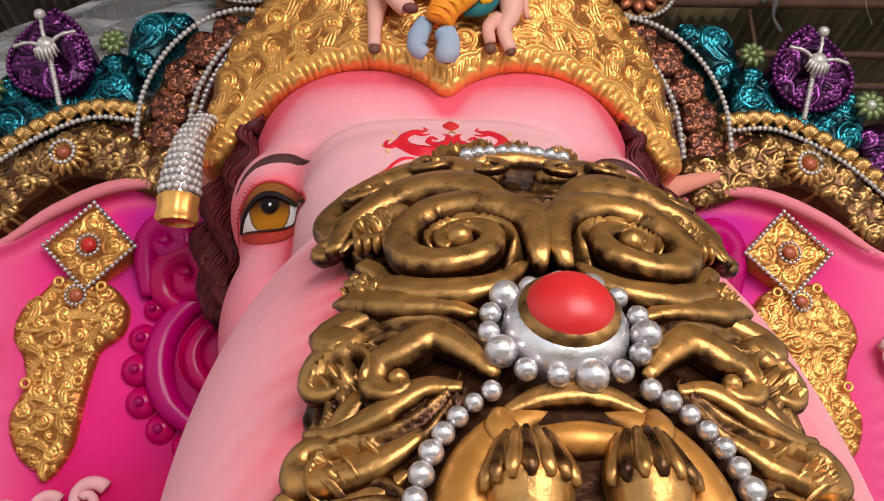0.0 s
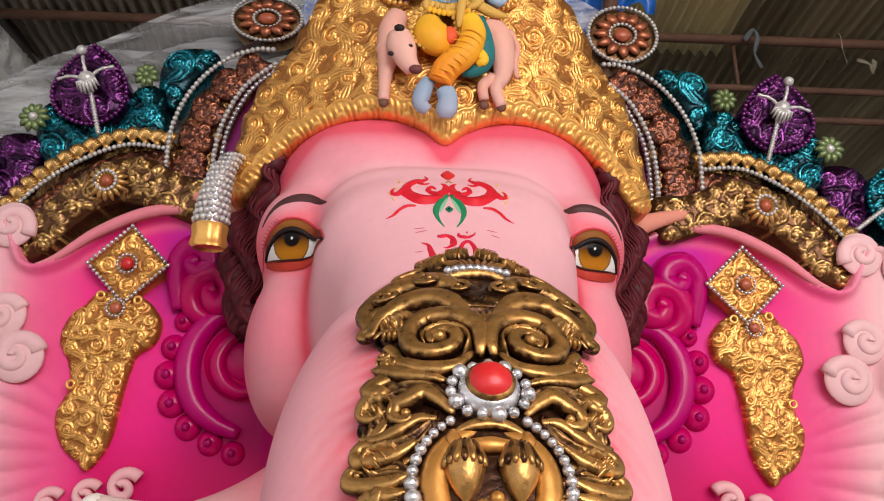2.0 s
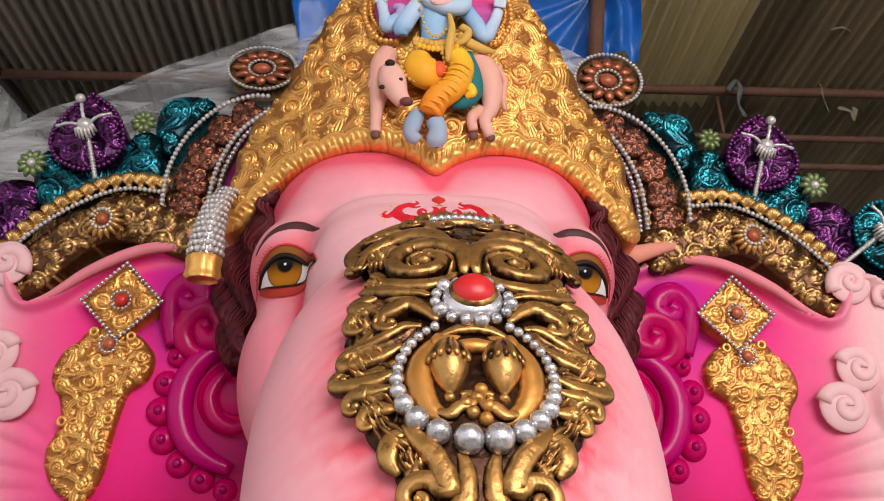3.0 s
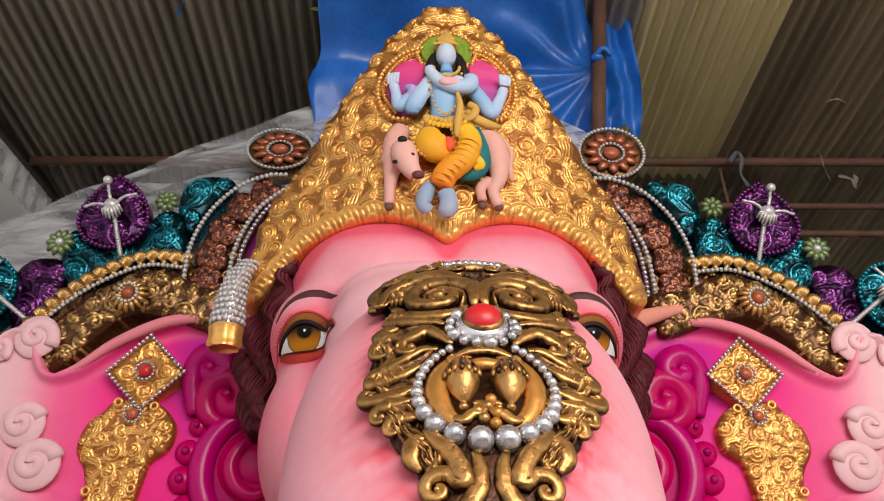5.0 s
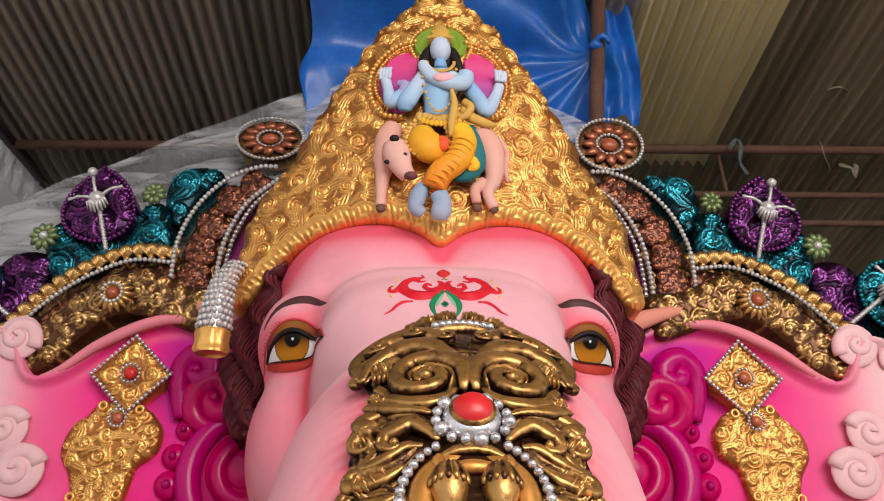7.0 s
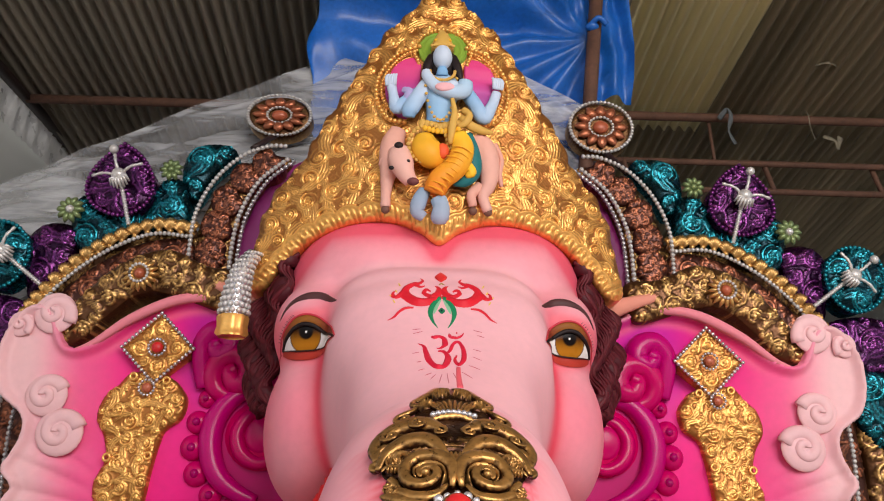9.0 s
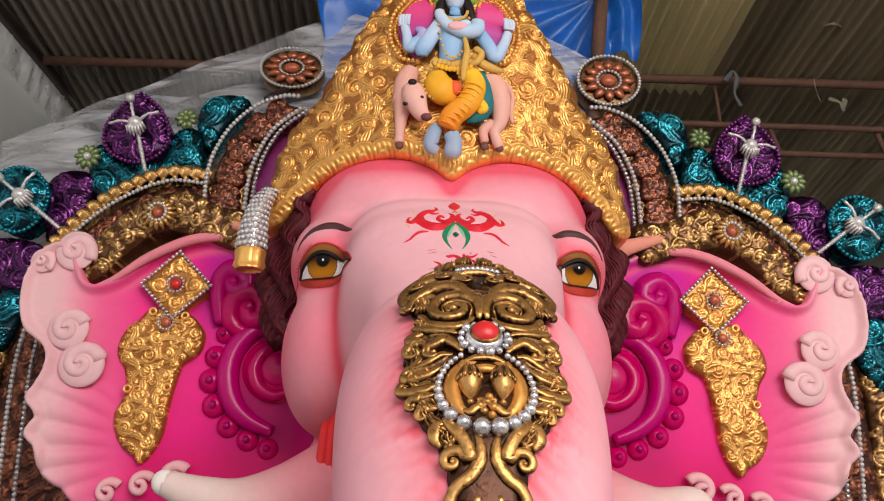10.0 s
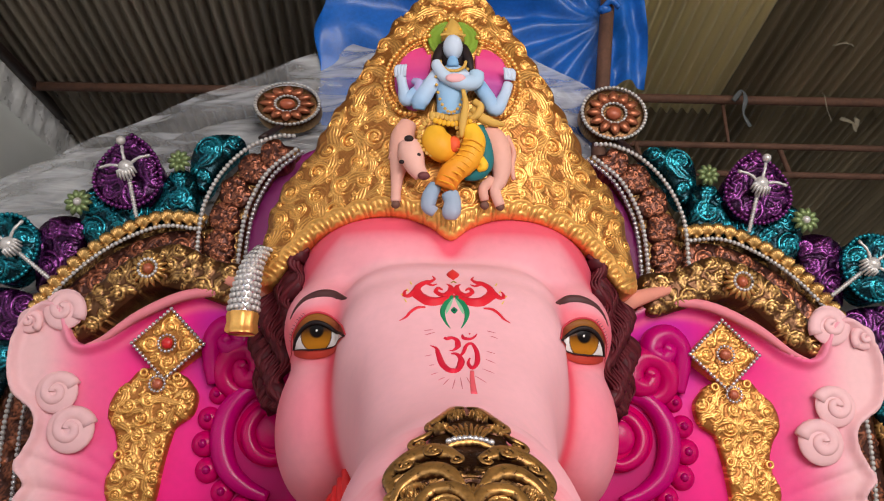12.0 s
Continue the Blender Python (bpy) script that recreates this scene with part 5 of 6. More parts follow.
# ---- ear pendants ----
PEND = [(-0.02, -0.10), (0.07, -0.126), (0.11, -0.16), (0.145, -0.215), (0.13, -0.294), (0.065, -0.344), (0.045, -0.40), (0.03, -0.47), (0.018, -0.554), (0.005, -0.647), (-0.03, -0.72), (-0.075, -0.765),
        (-0.11, -0.73), (-0.16, -0.70), (-0.20, -0.64), (-0.21, -0.56), (-0.175, -0.47), (-0.195, -0.378), (-0.235, -0.30), (-0.215, -0.21), (-0.16, -0.155), (-0.118, -0.109)]


def pendant(s):
    cx, cz, y = (1.215 if s > 0 else -1.18), 3.32, 2.705
    top = thing("ear_pendant", "gold scrollwork ear pendant with pearl-edged diamond and red stone", "ornament", group="ear pendants")
    o = catmull([(cx - s * a * 0.95, cz + b) for a, b in PEND], 4, True)
    pl, lv = pack(o, (0.036, 0.027, 0.020, 0.014), 31, tries=600, gap=0.96), pack(o, (0.05, 0.04, 0.03, 0.022), 32, gap=0.5)

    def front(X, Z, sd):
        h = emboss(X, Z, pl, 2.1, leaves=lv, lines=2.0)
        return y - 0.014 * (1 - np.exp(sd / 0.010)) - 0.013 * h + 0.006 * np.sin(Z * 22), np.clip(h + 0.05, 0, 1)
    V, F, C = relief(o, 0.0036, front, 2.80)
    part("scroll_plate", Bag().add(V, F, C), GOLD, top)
    dm = [(cx, cz + 0.152), (cx + 0.152, cz), (cx, cz - 0.152), (cx - 0.152, cz)]
    pl2 = [(cx + a * 0.075, cz + b * 0.075, 0.042, w, p) for a, b, w, p in ((1, 0.0, 1, 0), (-1, 0.0, -1, 3.1), (0, 1, 1, 1.5), (0, -1, -1, 4.6))]
    pl2 += [(cx + a * 0.055, cz + b * 0.055, 0.026, a * b, 0.7 * a) for a in (-1, 1) for b in (-1, 1)] + [(cx + a * 0.117, cz + b * 0.117, 0.018, 1, 0) for a, b in ((1, 0), (-1, 0), (0, 1), (0, -1))]

    def dfront(X, Z, sd):
        h = emboss(X, Z, pl2) * smooth(0, -0.012, sd)
        return y - 0.022 - 0.018 * h, np.clip(h + 0.1, 0, 1)
    V, F, C = relief(dm, 0.005, dfront, 2.79)
    plate = part("diamond_plate", Bag().add(V, F, C), GOLD, top)
    for a, b in zip(dm, dm[1:] + dm[:1]):
        for c in beads([(a[0], y - 0.03, a[1]), (b[0], y - 0.03, b[1])], 0.0086, 2.0)[:-1]:
            part("pearl", Bag().add(*ball(c, 0.0088, 8, 6)), SILVER, plate)
    for c0, R, n, r in (((cx, cz), 0.036, 15, 0.0068), ((cx + s * 0.022, cz - 0.172), 0.032, 14, 0.0066)):
        for k in range(n):
            a = k * TAU / n
            part("stone_pearl", Bag().add(*ball((c0[0] + R * math.cos(a), y - 0.045, c0[1] + R * math.sin(a)), r, 8, 6)), SILVER, top)
        part("stone", Bag().add(*ball((c0[0], y - 0.042, c0[1]), R * 0.68, 18, 10, (1, 0.7, 1))), RED if s < 0 and R > 0.034 else ORANGE, top, "glossy red stone")
    for a, b in ((-0.085, -0.125), (0.055, -0.14), (-0.15, -0.46), (0.015, -0.45)):
        c = (cx - s * a, y - 0.035, cz + b)
        ring_ = [(c[0] + 0.014 * math.cos(q), c[1], c[2] + 0.014 * math.sin(q)) for q in np.linspace(0, TAU, 17)]
        part("ringlet", Bag().add(*sweep(ring_, 0.006, 7, cap=False), (0.8, 0.8, 0.8)), GOLD, top)
    return top


for s in (-1, 1):
    pendant(s)

# ---- arch behind the ears ----
arch = thing("backdrop_arch", "carved copper, teal and purple ornamental arch behind the statue", "arch")
arch.location.y = 0.10


def panel(name, outline, y, mat, seed, sizes, amp=0.022, step=0.0065, label="", s=1, back=0.12, dome=0.03, leaf=None, parent=None, grow=2.1):
    o = np.asarray(outline, float)
    pl = pack(o, sizes, seed, gap=0.95)
    lv = pack(o, leaf or [q * 1.2 for q in sizes], seed + 50, gap=0.6)

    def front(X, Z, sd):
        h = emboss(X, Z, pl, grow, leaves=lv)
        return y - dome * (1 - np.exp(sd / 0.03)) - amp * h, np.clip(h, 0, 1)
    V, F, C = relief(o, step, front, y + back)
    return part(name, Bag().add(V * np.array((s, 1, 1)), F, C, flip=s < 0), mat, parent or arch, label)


def string(name, pts, y, r, mat, s, parent=None):
    p = catmull(pts, 10)
    path = [(s * a, y, b) for a, b in p]
    if parent:
        return bead_objects(beads(path, r, 1.9), r, mat, parent, "bead")
    ob = part(name, Bag().add(*sweep(path, r * 0.35, 5)), mat, arch)
    bead_objects(beads(path, r, 1.9), r, mat, ob)
    return ob


def boss_flower(name, x, z, y, R, mat, petals, s, core=None, parent=None):
    ob = part(name, Bag().add(*ball((s * x, y, z), R * 0.45, 14, 8, (1, 0.5, 1)), (0.5, 0.5, 0.5)), mat, parent or arch)
    for k in range(petals):
        a = k * TAU / petals
        p = [(s * (x + q * R * math.cos(a)), y - 0.02 * math.sin(q * 3), z + q * R * math.sin(a)) for q in np.linspace(0.25, 1, 6)]
        part("petal", Bag().add(*sweep(p, np.array((0.3, 0.8, 1, 1, 0.75, 0.2)) * R * 2.2 / petals, 7), (0.7, 0.7, 0.7)), mat, ob)
    part("centre", Bag().add(*ball((s * x, y - 0.02, z), R * 0.3, 12, 8)), core or PEARL, ob)
    return ob


MAGENTA = material("magenta_paint", 0.45, 0, (0.26, 0.014, 0.15))
FLW = (1.31, 3.64)


def sceptre(x, z, ang, s, y=2.99):
    """A silver rod with a shell-shaped head and three arms."""
    d, e = np.array((math.cos(ang), math.sin(ang))), np.array((-math.sin(ang), math.cos(ang)))
    at = lambda a, b, yy=0.0: (s * (x + a * d[0] + b * e[0]), y - yy, z + a * d[1] + b * e[1])
    t_ = np.linspace(0.03, 0.27, 60)
    rod_ = part("sceptre", Bag().add(*sweep([at(q, 0) for q in t_], 0.0095 + 0.0035 * np.sin(t_ * 400), 9)), PEARL, arch, "silver beaded sceptre")
    part("shell", Bag().add(*ball(at(0, 0, 0.02), 0.038, 16, 10)), PEARL, rod_)
    for k in range(7):
        a = -0.9 + 0.3 * k
        part("flute", Bag().add(*sweep([at(0.01, 0, 0.04), at(0.035 * math.cos(a), 0.05 * math.sin(a), 0.045), at(0.075 * math.cos(a), 0.06 * math.sin(a), 0.02)], [0.004, 0.009, 0.005], 6)), PEARL, rod_)
    for a in (math.pi, math.pi * 0.62, -math.pi * 0.62):
        L = 0.14
        p = catmull([at(0, 0, 0.01), at(L * 0.5 * math.cos(a), L * 0.5 * math.sin(a), 0.03), at(L * math.cos(a) + 0.02, L * math.sin(a), 0.02)], 5)
        part("arm", Bag().add(*sweep(p, 0.008 + 0.002 * np.sin(np.arange(len(p)) * 2.2), 7)), PEARL, rod_)
    part("knob", Bag().add(*ball(at(-0.15, 0, 0.02), 0.024, 10, 7)), PEARL, rod_)


for s in (-0.985, 1):
    # copper collar of the crown with heart-shaped tiles
    band = catmull([(0.78, 4.46), (0.88, 4.47), (1.02, 4.41), (1.14, 4.27), (1.22, 4.09), (1.235, 3.90), (1.23, 3.70), (1.04, 3.70), (1.03, 3.98), (1.0, 4.14), (0.92, 4.29), (0.80, 4.40)], 5, True)
    panel("collar_panel", band, 3.10, BRONZE, 11, (0.03, 0.022, 0.016), s=s, dome=0.02, amp=0.014)
    for k, (x, z, a) in enumerate(((0.89, 4.405, 2.2), (1.00, 4.32, 2.35), (1.085, 4.19, 2.6), (1.125, 4.05, 2.85), (1.14, 3.905, 3.05), (1.14, 3.765, 3.1))):
        R = 0.092
        h = [(0.95, 0), (0.55, 0.72), (0.0, 0.98), (-0.55, 0.8), (-0.8, 0.35), (-0.72, 0), (-0.8, -0.35), (-0.55, -0.8), (0.0, -0.98), (0.55, -0.72)]
        ca, sa = math.cos(a + math.pi), math.sin(a + math.pi)
        o = catmull([(x + R * (p * ca - q * sa), z + R * (p * sa + q * ca)) for p, q in h], 4, True)
        panel("heart_tile", o, 3.05, COPPER, 60 + k, (0.030, 0.020, 0.013), 0.013, 0.005, s=s, dome=0.018)
    outer = [(0.80, 4.50), (0.89, 4.495), (1.03, 4.43), (1.16, 4.285), (1.235, 4.10), (1.245, 3.90), (1.24, 3.74)]
    inner = [(0.78, 4.41), (0.91, 4.29), (0.99, 4.13), (1.02, 3.98), (1.03, 3.74)]
    string("pearl_string", outer, 3.03, 0.0125, PEARL, s)
    string("pearl_string", inner, 3.00, 0.0125, PEARL, s)
    string("pearl_string", [(a - 0.035, b - 0.01) for a, b in inner], 3.0, 0.0125, SILVER, s)
    # border over the ear: gold fans, pearls, copper scrolls, pearls, gold leaves
    top = np.array([(1.25, 4.05), (1.45, 4.06), (1.66, 3.97), (1.84, 3.83), (1.98, 3.66), (2.05, 3.52)])
    off = lambda d: [(a - 0.25 * d * i / 5 - 0.02 * d, b - d) for i, (a, b) in enumerate(top)]
    strip = lambda d0, d1: catmull(off(d0) + off(d1)[::-1], 5, True)
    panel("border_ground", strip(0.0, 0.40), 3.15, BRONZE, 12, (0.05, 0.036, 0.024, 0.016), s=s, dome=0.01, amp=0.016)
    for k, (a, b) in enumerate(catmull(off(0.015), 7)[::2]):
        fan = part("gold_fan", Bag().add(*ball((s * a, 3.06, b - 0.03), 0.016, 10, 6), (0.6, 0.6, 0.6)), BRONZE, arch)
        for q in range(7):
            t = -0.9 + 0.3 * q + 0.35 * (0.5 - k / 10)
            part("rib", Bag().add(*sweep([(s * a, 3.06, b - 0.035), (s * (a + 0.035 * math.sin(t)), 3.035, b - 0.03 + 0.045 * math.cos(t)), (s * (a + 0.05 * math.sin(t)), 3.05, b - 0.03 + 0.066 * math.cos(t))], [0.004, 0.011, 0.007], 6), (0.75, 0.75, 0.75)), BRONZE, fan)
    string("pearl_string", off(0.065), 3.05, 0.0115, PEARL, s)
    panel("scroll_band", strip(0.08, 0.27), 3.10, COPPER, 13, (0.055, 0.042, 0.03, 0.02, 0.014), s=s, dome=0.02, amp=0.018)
    string("pearl_string", off(0.285), 3.03, 0.010, PEARL, s)
    leafy = catmull([(0.87, 3.67), (1.03, 3.70), (1.19, 3.77), (1.33, 3.75), (1.46, 3.67), (1.58, 3.54), (1.68, 3.42), (1.79, 3.40), (1.77, 3.345), (1.65, 3.32), (1.53, 3.36), (1.43, 3.48), (1.28, 3.575), (1.07, 3.53), (0.90, 3.50)], 5, True)
    border = thing("ear_border", "gold leaf border with a flower along the ear's upper edge", "border", group="ear borders")
    panel("leaf_border", leafy, 2.71, BRONZE, 14, (0.045, 0.034, 0.022), s=s, dome=0.03, amp=0.022, back=0.2, parent=border)
    gf = boss_flower("gold_flower", FLW[0], FLW[1], 2.66, 0.08, BRONZE, 16, s, ORANGE, border)
    string("flower_ring", [(FLW[0] + 0.04 * math.cos(a), FLW[1] + 0.04 * math.sin(a)) for a in np.linspace(0, TAU, 12)], 2.63, 0.0075, PEARL, s, gf)
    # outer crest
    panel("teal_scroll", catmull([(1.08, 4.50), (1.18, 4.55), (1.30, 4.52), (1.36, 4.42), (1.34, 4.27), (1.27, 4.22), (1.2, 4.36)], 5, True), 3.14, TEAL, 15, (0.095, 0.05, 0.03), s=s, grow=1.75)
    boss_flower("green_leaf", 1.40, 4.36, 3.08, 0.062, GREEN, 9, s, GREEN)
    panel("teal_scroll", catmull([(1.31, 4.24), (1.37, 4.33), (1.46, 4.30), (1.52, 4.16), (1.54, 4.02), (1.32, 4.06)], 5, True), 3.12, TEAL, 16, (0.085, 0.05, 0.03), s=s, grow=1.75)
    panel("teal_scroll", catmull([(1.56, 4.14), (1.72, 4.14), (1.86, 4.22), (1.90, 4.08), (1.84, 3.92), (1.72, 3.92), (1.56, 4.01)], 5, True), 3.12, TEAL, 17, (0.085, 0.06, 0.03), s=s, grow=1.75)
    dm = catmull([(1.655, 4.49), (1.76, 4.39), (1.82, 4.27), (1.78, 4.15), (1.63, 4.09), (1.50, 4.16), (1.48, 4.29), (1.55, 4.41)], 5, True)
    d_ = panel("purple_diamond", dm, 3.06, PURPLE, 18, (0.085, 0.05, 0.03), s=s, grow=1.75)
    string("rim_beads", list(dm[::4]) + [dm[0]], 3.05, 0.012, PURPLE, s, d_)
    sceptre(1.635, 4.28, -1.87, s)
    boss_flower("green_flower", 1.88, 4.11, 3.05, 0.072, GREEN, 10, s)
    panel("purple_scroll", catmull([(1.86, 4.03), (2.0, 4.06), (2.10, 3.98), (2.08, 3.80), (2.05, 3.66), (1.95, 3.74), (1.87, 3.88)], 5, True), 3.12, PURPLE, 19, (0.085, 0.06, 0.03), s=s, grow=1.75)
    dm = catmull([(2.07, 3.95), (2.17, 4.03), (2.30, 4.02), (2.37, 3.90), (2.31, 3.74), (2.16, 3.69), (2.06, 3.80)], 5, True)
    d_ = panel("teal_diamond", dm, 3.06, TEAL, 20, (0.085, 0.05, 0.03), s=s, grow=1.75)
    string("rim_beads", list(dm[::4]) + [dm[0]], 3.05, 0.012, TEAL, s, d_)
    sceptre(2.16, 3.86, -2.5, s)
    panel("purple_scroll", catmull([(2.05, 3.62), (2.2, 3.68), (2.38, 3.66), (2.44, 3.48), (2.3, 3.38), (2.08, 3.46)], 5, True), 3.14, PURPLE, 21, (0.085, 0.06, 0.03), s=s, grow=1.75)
    panel("teal_scroll", catmull([(2.12, 3.42), (2.3, 3.40), (2.46, 3.36), (2.48, 3.1), (2.3, 3.0), (2.16, 3.15)], 5, True), 3.14, TEAL, 22, (0.1, 0.06, 0.03), s=s, grow=1.75)
    panel("copper_side", catmull([(1.96, 3.42), (2.10, 3.40), (2.17, 3.0), (2.14, 2.3), (1.66, 2.2), (1.66, 2.6), (1.8, 3.1)], 4, True), 3.16, COPPER, 23, (0.06, 0.045, 0.03), s=s, step=0.009)
    string("pearl_string", [(2.03, 3.36), (2.08, 3.0), (2.05, 2.3)], 3.07, 0.0125, PEARL, s)
    string("pearl_string", [(1.96, 3.36), (2.0, 3.0), (1.97, 2.3)], 3.07, 0.0125, SILVER, s)
    panel("bronze_side", catmull([(2.16, 3.2), (2.30, 3.05), (2.42, 2.9), (2.40, 2.3), (2.18, 2.3), (2.2, 2.9)], 4, True), 3.17, BRONZE, 24, (0.07, 0.045, 0.03), s=s, step=0.009)
    # disc at the crown's shoulder
    cx, cz, R = (0.955 if s > 0 else 0.885), 4.785, 0.185
    circ = np.array([(cx + R * math.cos(a), cz + R * math.sin(a)) for a in np.arange(40) * TAU / 40])
    disc = thing("rosette_disc", "round bronze rosette with pearl rings and an orange stone", "rosette", group="rosettes")
    tilt = 0.88 if s > 0 else 0.70
    disc.matrix_basis = Matrix.Translation((0, 0, cz * (1 - tilt))) @ Matrix.Diagonal((1, 1, tilt, 1))
    V, F, C = relief(circ, 0.007, lambda X, Z, sd: (3.36 - 0.02 * (1 - np.exp(sd / 0.01)), 0.15 + 0.1 * np.sin(X * 300) * np.sin(Z * 300)), 3.44)
    part("plate", Bag().add(V * np.array((s, 1, 1)), F, C, flip=s < 0), BRONZE, disc)
    for k in range(12):
        a = k * TAU / 12
        p = [(s * (cx + q * math.cos(a)), 3.32, cz + q * math.sin(a)) for q in (0.075, 0.10, 0.13, 0.155)]
        part("petal", Bag().add(*sweep(p, [0.02, 0.032, 0.026, 0.004], 8, high=0.5), (0.6, 0.6, 0.6)), COPPER, disc)
    for q, r in ((R * 0.97, 0.0115), (0.07, 0.0105)):
        ring_p = [(s * (cx + q * math.cos(a)), 3.33, cz + q * math.sin(a)) for a in np.linspace(0, TAU, 60)]
        bead_objects(beads(ring_p, r, 1.95)[:-1], r, PEARL, disc)
    part("stone", Bag().add(*ball((s * cx, 3.33, cz), 0.045, 18, 10, (1, 0.6, 1))), ORANGE, disc)
    stay = rod((s * cx, 3.40, cz - 0.1), (s * (cx + 0.1), 3.20, 4.40), 0.02)
    part("stay", Bag().add(*stay), DARK, disc)
    panel("magenta_backing", catmull([(0.60, 4.52), (0.84, 4.40), (0.98, 4.16), (1.05, 3.75), (0.80, 3.50), (0.5, 3.7), (0.40, 4.5)], 4, True), 3.16, MAGENTA, 25, (0.02,), s=s, amp=0.0, dome=0.01, back=0.05, step=0.02)
    part("frame", Bag().add(*rod((s * 1.7, 3.30, 0.0), (s * 1.7, 3.30, 4.0), 0.05)), DARK, arch)
part("cross_frame", Bag().add(*rod((-2.3, 3.30, 3.4), (2.3, 3.30, 3.4), 0.05)), DARK, arch)

# ---- tarpaulin, plastic sheet, odds and ends ----
TARP = material("blue_tarpaulin", 0.42, 0.0, (0.008, 0.105, 0.43), grain=45, vary=0.28, bump=0.3, coat=0.08, scale2=5)


def cloth(fn, nu, nv):
    V = [fn(i / (nu - 1), j / (nv - 1)) for i in range(nu) for j in range(nv)]
    F = [(i * nv + j, (i + 1) * nv + j, (i + 1) * nv + j + 1, i * nv + j + 1) for i in range(nu - 1) for j in range(nv - 1)]
    return V, F


def tarp(a, b):
    x = -0.78 + 1.75 * a
    z = 4.55 + 1.42 * b
    left = -0.66 - 0.10 * math.sin(3 * b) + 0.02 * math.sin(19 * b)
    x = max(x, left) if a > 0.02 else left
    kx, kz = 0.95, 5.46
    ang, d = math.atan2(z - kz, x - kx), math.hypot(x - kx, z - kz)
    fold = 0.045 * math.sin(ang * 13 + 1.5 * math.sin(d * 5)) * min(1, d * 2) + 0.05 * noise.noise(Vector((x * 2.2, z * 2.2, 3))) + 0.022 * noise.noise(Vector((x * 7, z * 5, 1)))
    lean = float(smooth(0.70, 1.0, b)) * float(smooth(0.98, 0.75, x))
    return (x, 3.52 + 0.10 * (1 - b) - 0.42 * lean + fold - 0.10 * math.exp(-(d / 0.16) ** 2), z)


sheet = thing("blue_tarpaulin", "creased blue plastic tarpaulin knotted to a post behind the crown", "tarpaulin")
part("sheet", Bag().add(*cloth(tarp, 110, 90)), TARP, sheet)
part("side_sheet", Bag().add(*cloth(lambda a, b: (0.99 + 0.22 * a + 0.04 * b + 0.02 * math.sin(b * 5), 3.56 + 0.03 * math.sin(a * 9 + b * 3) + 0.02 * noise.noise(Vector((a * 4, b * 8, 2))), 5.06 + 0.05 * math.sin(a * 3) + 0.92 * b), 24, 40)), TARP, sheet)
part("knot", Bag().add(*ball((0.94, 3.36, 5.47), 0.035, 12, 8, (1.2, 1, 0.8))).add(*sweep(catmull([(0.93, 3.35, 5.48), (0.97, 3.31, 5.50), (1.02, 3.33, 5.47)], 5), 0.018, 8)), TARP, sheet)
part("ribbon", Bag().add(*cloth(lambda a, b: (-1.52 + 0.03 * a + 0.02 * math.sin(b * 6), 3.2 + 0.03 * math.sin(a * 4 + b * 7), 5.62 + 0.34 * b), 5, 14)), TARP, sheet)

PLASTIC = bpy.data.materials.new("clear_plastic")
PLASTIC.use_nodes = True
pn, plk = PLASTIC.node_tree.nodes, PLASTIC.node_tree.links
pb = pn["Principled BSDF"]
pb.inputs["Base Color"].default_value, pb.inputs["Roughness"].default_value = (0.62, 0.62, 0.64, 1), 0.16
pk, pg = pn.new("ShaderNodeTexCoord"), pn.new("ShaderNodeMapping")
pg.inputs["Rotation"].default_value, pg.inputs["Scale"].default_value = (0, radians(-24), 0), (0.35, 1, 2.2)
plk.new(pk.outputs["Object"], pg.inputs["Vector"])
# streaks of higher opacity imitate the white highlights along the sheet's slope
pz, pr = pn.new("ShaderNodeTexNoise"), pn.new("ShaderNodeMapRange")
pz.inputs["Scale"].default_value, pz.inputs["Detail"].default_value, pz.inputs["Distortion"].default_value = 6, 7, 0.6
pr.inputs["From Min"].default_value, pr.inputs["From Max"].default_value = 0.38, 0.72
pr.inputs["To Min"].default_value, pr.inputs["To Max"].default_value = 0.22, 0.85
plk.new(pg.outputs[0], pz.inputs["Vector"])
plk.new(pz.outputs["Fac"], pr.inputs["Value"])
plk.new(pr.outputs[0], pb.inputs["Alpha"])
pw, pm = pn.new("ShaderNodeTexNoise"), pn.new("ShaderNodeBump")
pw.inputs["Scale"].default_value, pw.inputs["Detail"].default_value, pw.inputs["Distortion"].default_value = 9, 6, 1.2
pm.inputs["Strength"].default_value, pm.inputs["Distance"].default_value = 0.7, 0.04
plk.new(pg.outputs[0], pw.inputs["Vector"])
plk.new(pw.outputs["Fac"], pm.inputs["Height"])
plk.new(pm.outputs[0], pb.inputs["Normal"])


def plastic(a, b):
    """The sheet falls from the crown's shoulder to the far side, pulled into long folds along its slope."""
    x = -(0.30 + 2.25 * a)
    top = 5.60 - 0.44 * abs(x) - 0.10 * max(0.0, abs(x) - 1.6)
    z = top - 0.95 * (1 - b)
    q = Vector((x * 0.9, b * 9 + x * 0.8, 5))
    w = 0.05 * noise.noise(q) + 0.025 * noise.noise(q * 2.3) + 0.05 * noise.noise(Vector((x * 2.2, z * 2.0, 1)))
    return (x, 3.50 + w + 0.10 * b * b, z + 0.015 * noise.noise(Vector((x * 4, 3, 0))))


wrap = thing("plastic_sheet", "crumpled clear plastic sheet draped over the arch", "plastic sheet")
part("drape", Bag().add(*cloth(plastic, 150, 90)), PLASTIC, wrap)
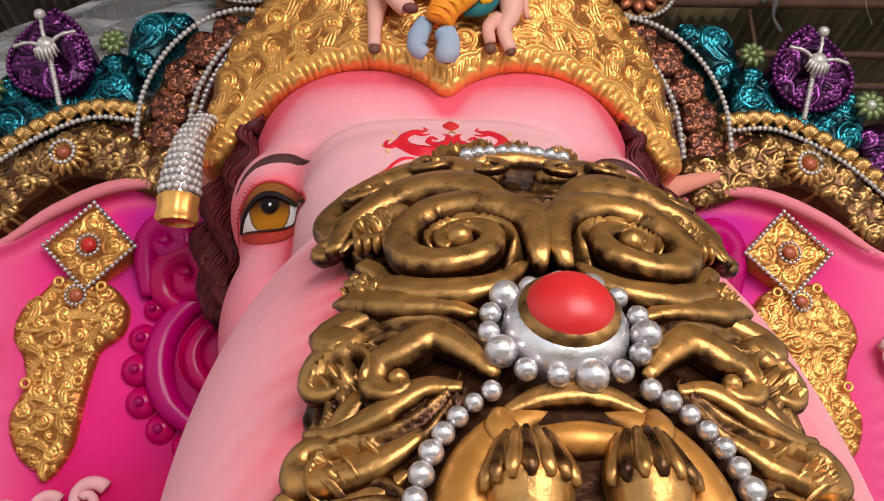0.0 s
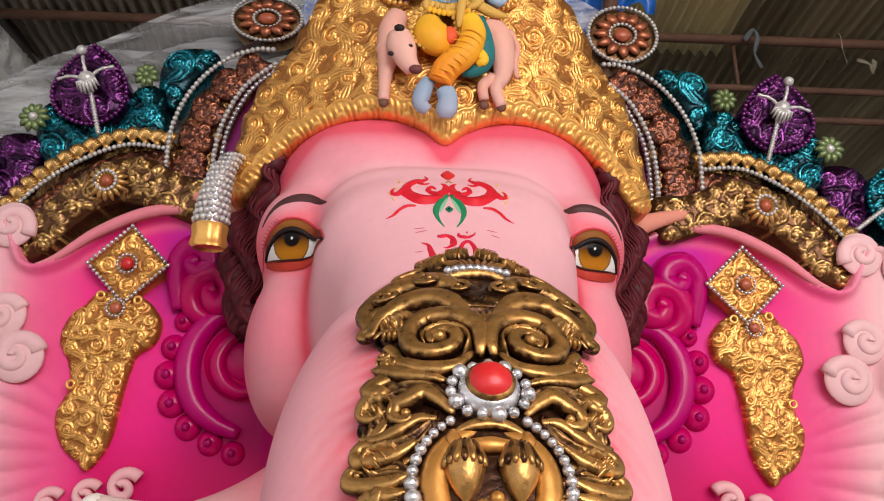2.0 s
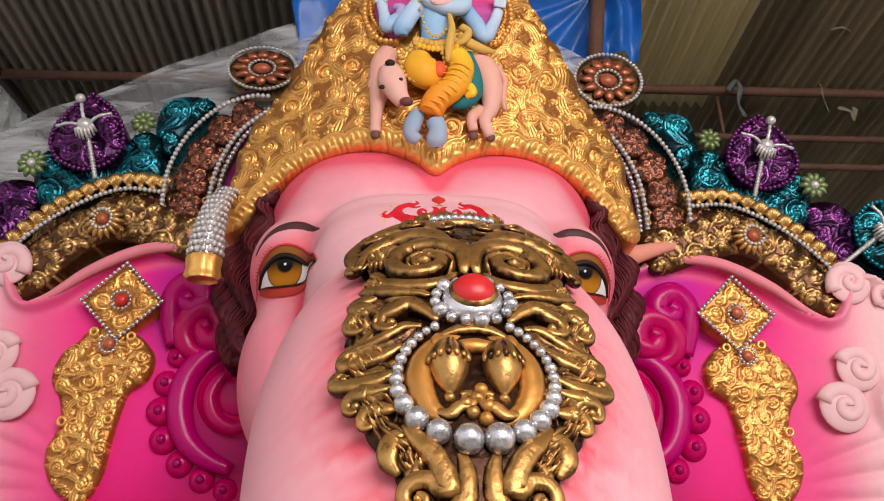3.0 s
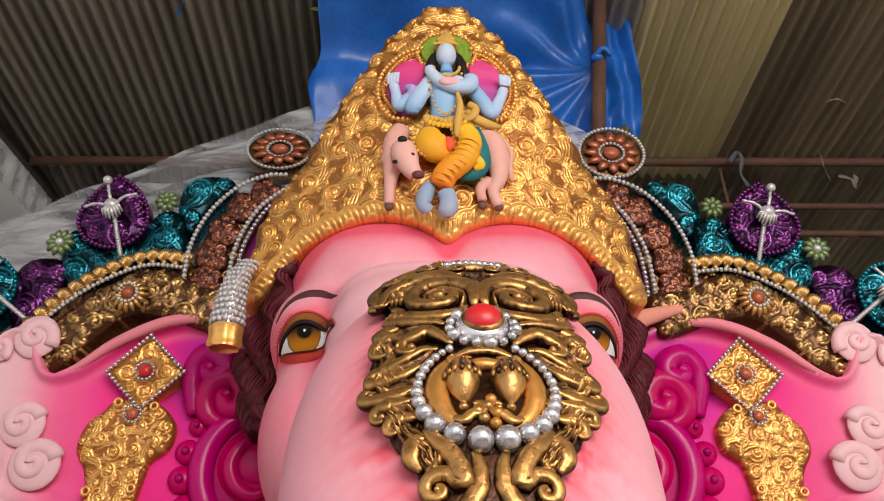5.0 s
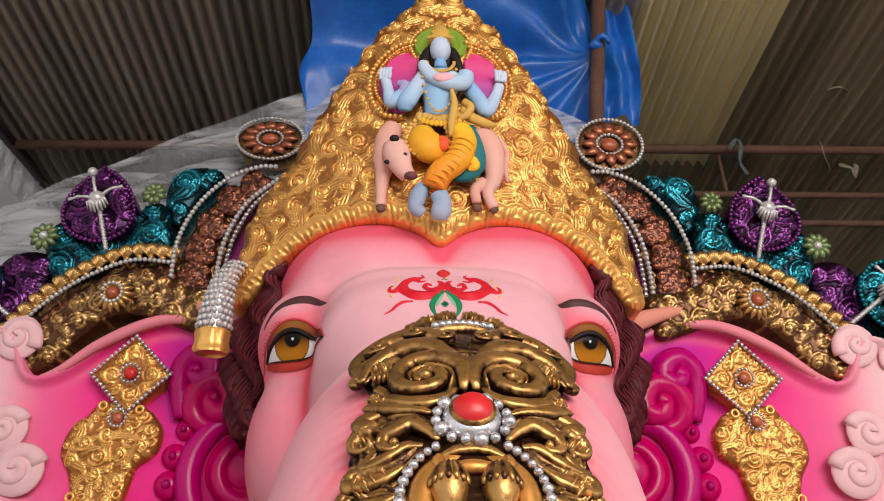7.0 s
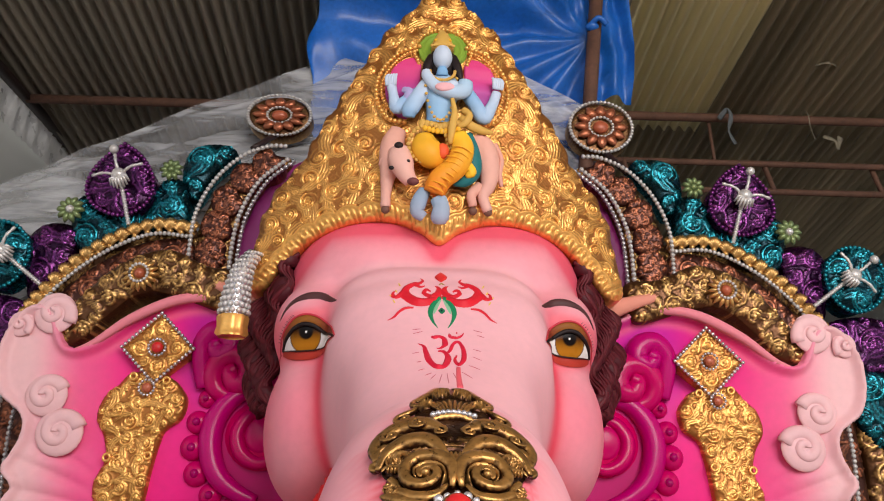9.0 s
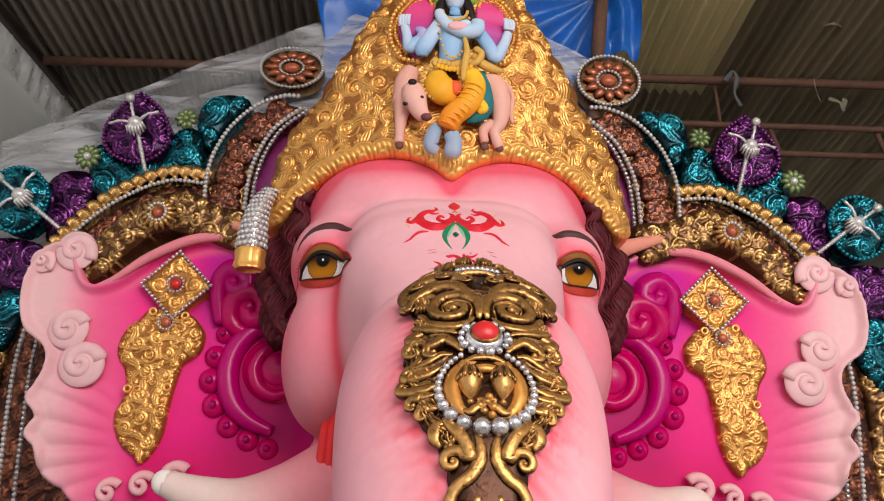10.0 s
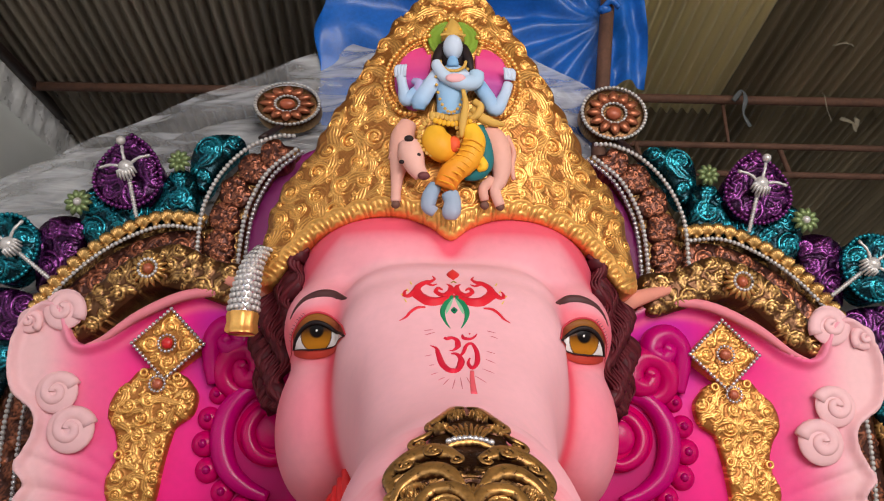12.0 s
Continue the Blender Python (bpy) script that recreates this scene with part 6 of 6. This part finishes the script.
part("drape", Bag().add(*cloth(lambda a, b: (0.30 + 0.70 * a, 3.46 + 0.04 * noise.noise(Vector((a * 2, b * 7 + a * 3, 7))), 5.34 - 0.44 * a - 0.45 * (1 - b)), 40, 40)), PLASTIC, wrap)

LEAFM = material("leaf_green", 0.45, 0, (0.10, 0.20, 0.03), grain=40, vary=0.3)
DRY = material("dry_scrap", 0.85, 0, (0.20, 0.17, 0.12), grain=40, vary=0.35)
GREYC = material("grey_rag", 0.9, 0, (0.10, 0.11, 0.12), grain=40, vary=0.35)
sprig = thing("leaf_sprig", "small green leafy twig poking past the tarpaulin", "twig")
part("twig", Bag().add(*sweep(catmull([(-0.56, 3.40, 5.95), (-0.62, 3.40, 5.86), (-0.72, 3.40, 5.84)], 5), 0.004, 6)), RUST, sprig)
for x, z, a in ((-0.72, 5.83, 2.9), (-0.69, 5.87, 2.4), (-0.64, 5.82, 4.2), (-0.60, 5.80, 4.9)):
    p = [(x + q * math.cos(a), 3.40 - 0.01 * math.sin(q * 40), z + q * math.sin(a)) for q in np.linspace(0, 0.07, 6)]
    part("leaf", Bag().add(*sweep(p, [0.002, 0.012, 0.017, 0.015, 0.009, 0.001], 8, high=0.12)), LEAFM, sprig)


def scrap(name, label, x, y, z, pts, w, mat, cat="rag"):
    p = catmull([(x + a, y + b, z + c) for a, b, c in pts], 6)
    t = np.linspace(0, 1, len(p))
    thing(name, label, cat, bag=Bag().add(*sweep(p, w * (0.4 + 0.6 * np.abs(np.sin(t * 7 + 1))), 7, (0.3, -1, 0.2), 0.25)), mats=[mat])


scrap("hanging_rag", "grey cloth rag knotted round the truss pipe", 2.29, 4.70, 5.64, [(-0.06, 0, -0.04), (0.0, -0.03, 0.03), (0.02, -0.04, -0.04), (0.01, 0, -0.14), (0.06, 0.02, -0.24)], 0.022, GREYC)
scrap("dry_leaf", "curled pale dry leaf caught under the roof", 3.05, 4.60, 5.40, [(-0.07, 0, 0.03), (0.0, -0.03, -0.02), (0.03, 0, -0.06), (0.07, 0.02, 0.04)], 0.026, DRY, "leaf")
scrap("paper_scrap", "small pale scrap stuck to the roof sheet", 2.85, 4.20, 5.80, [(-0.08, 0, 0), (0.0, -0.03, 0.0), (0.08, 0.02, 0.01)], 0.014, DRY, "scrap")
scrap("wire_loop", "thin pale wire looped round the truss pipe", 2.92, 4.72, 5.66, [(-0.02, 0, 0.05), (0.0, -0.05, 0.0), (0.02, -0.03, -0.10), (0.06, 0, -0.2)], 0.006, DRY, "wire")
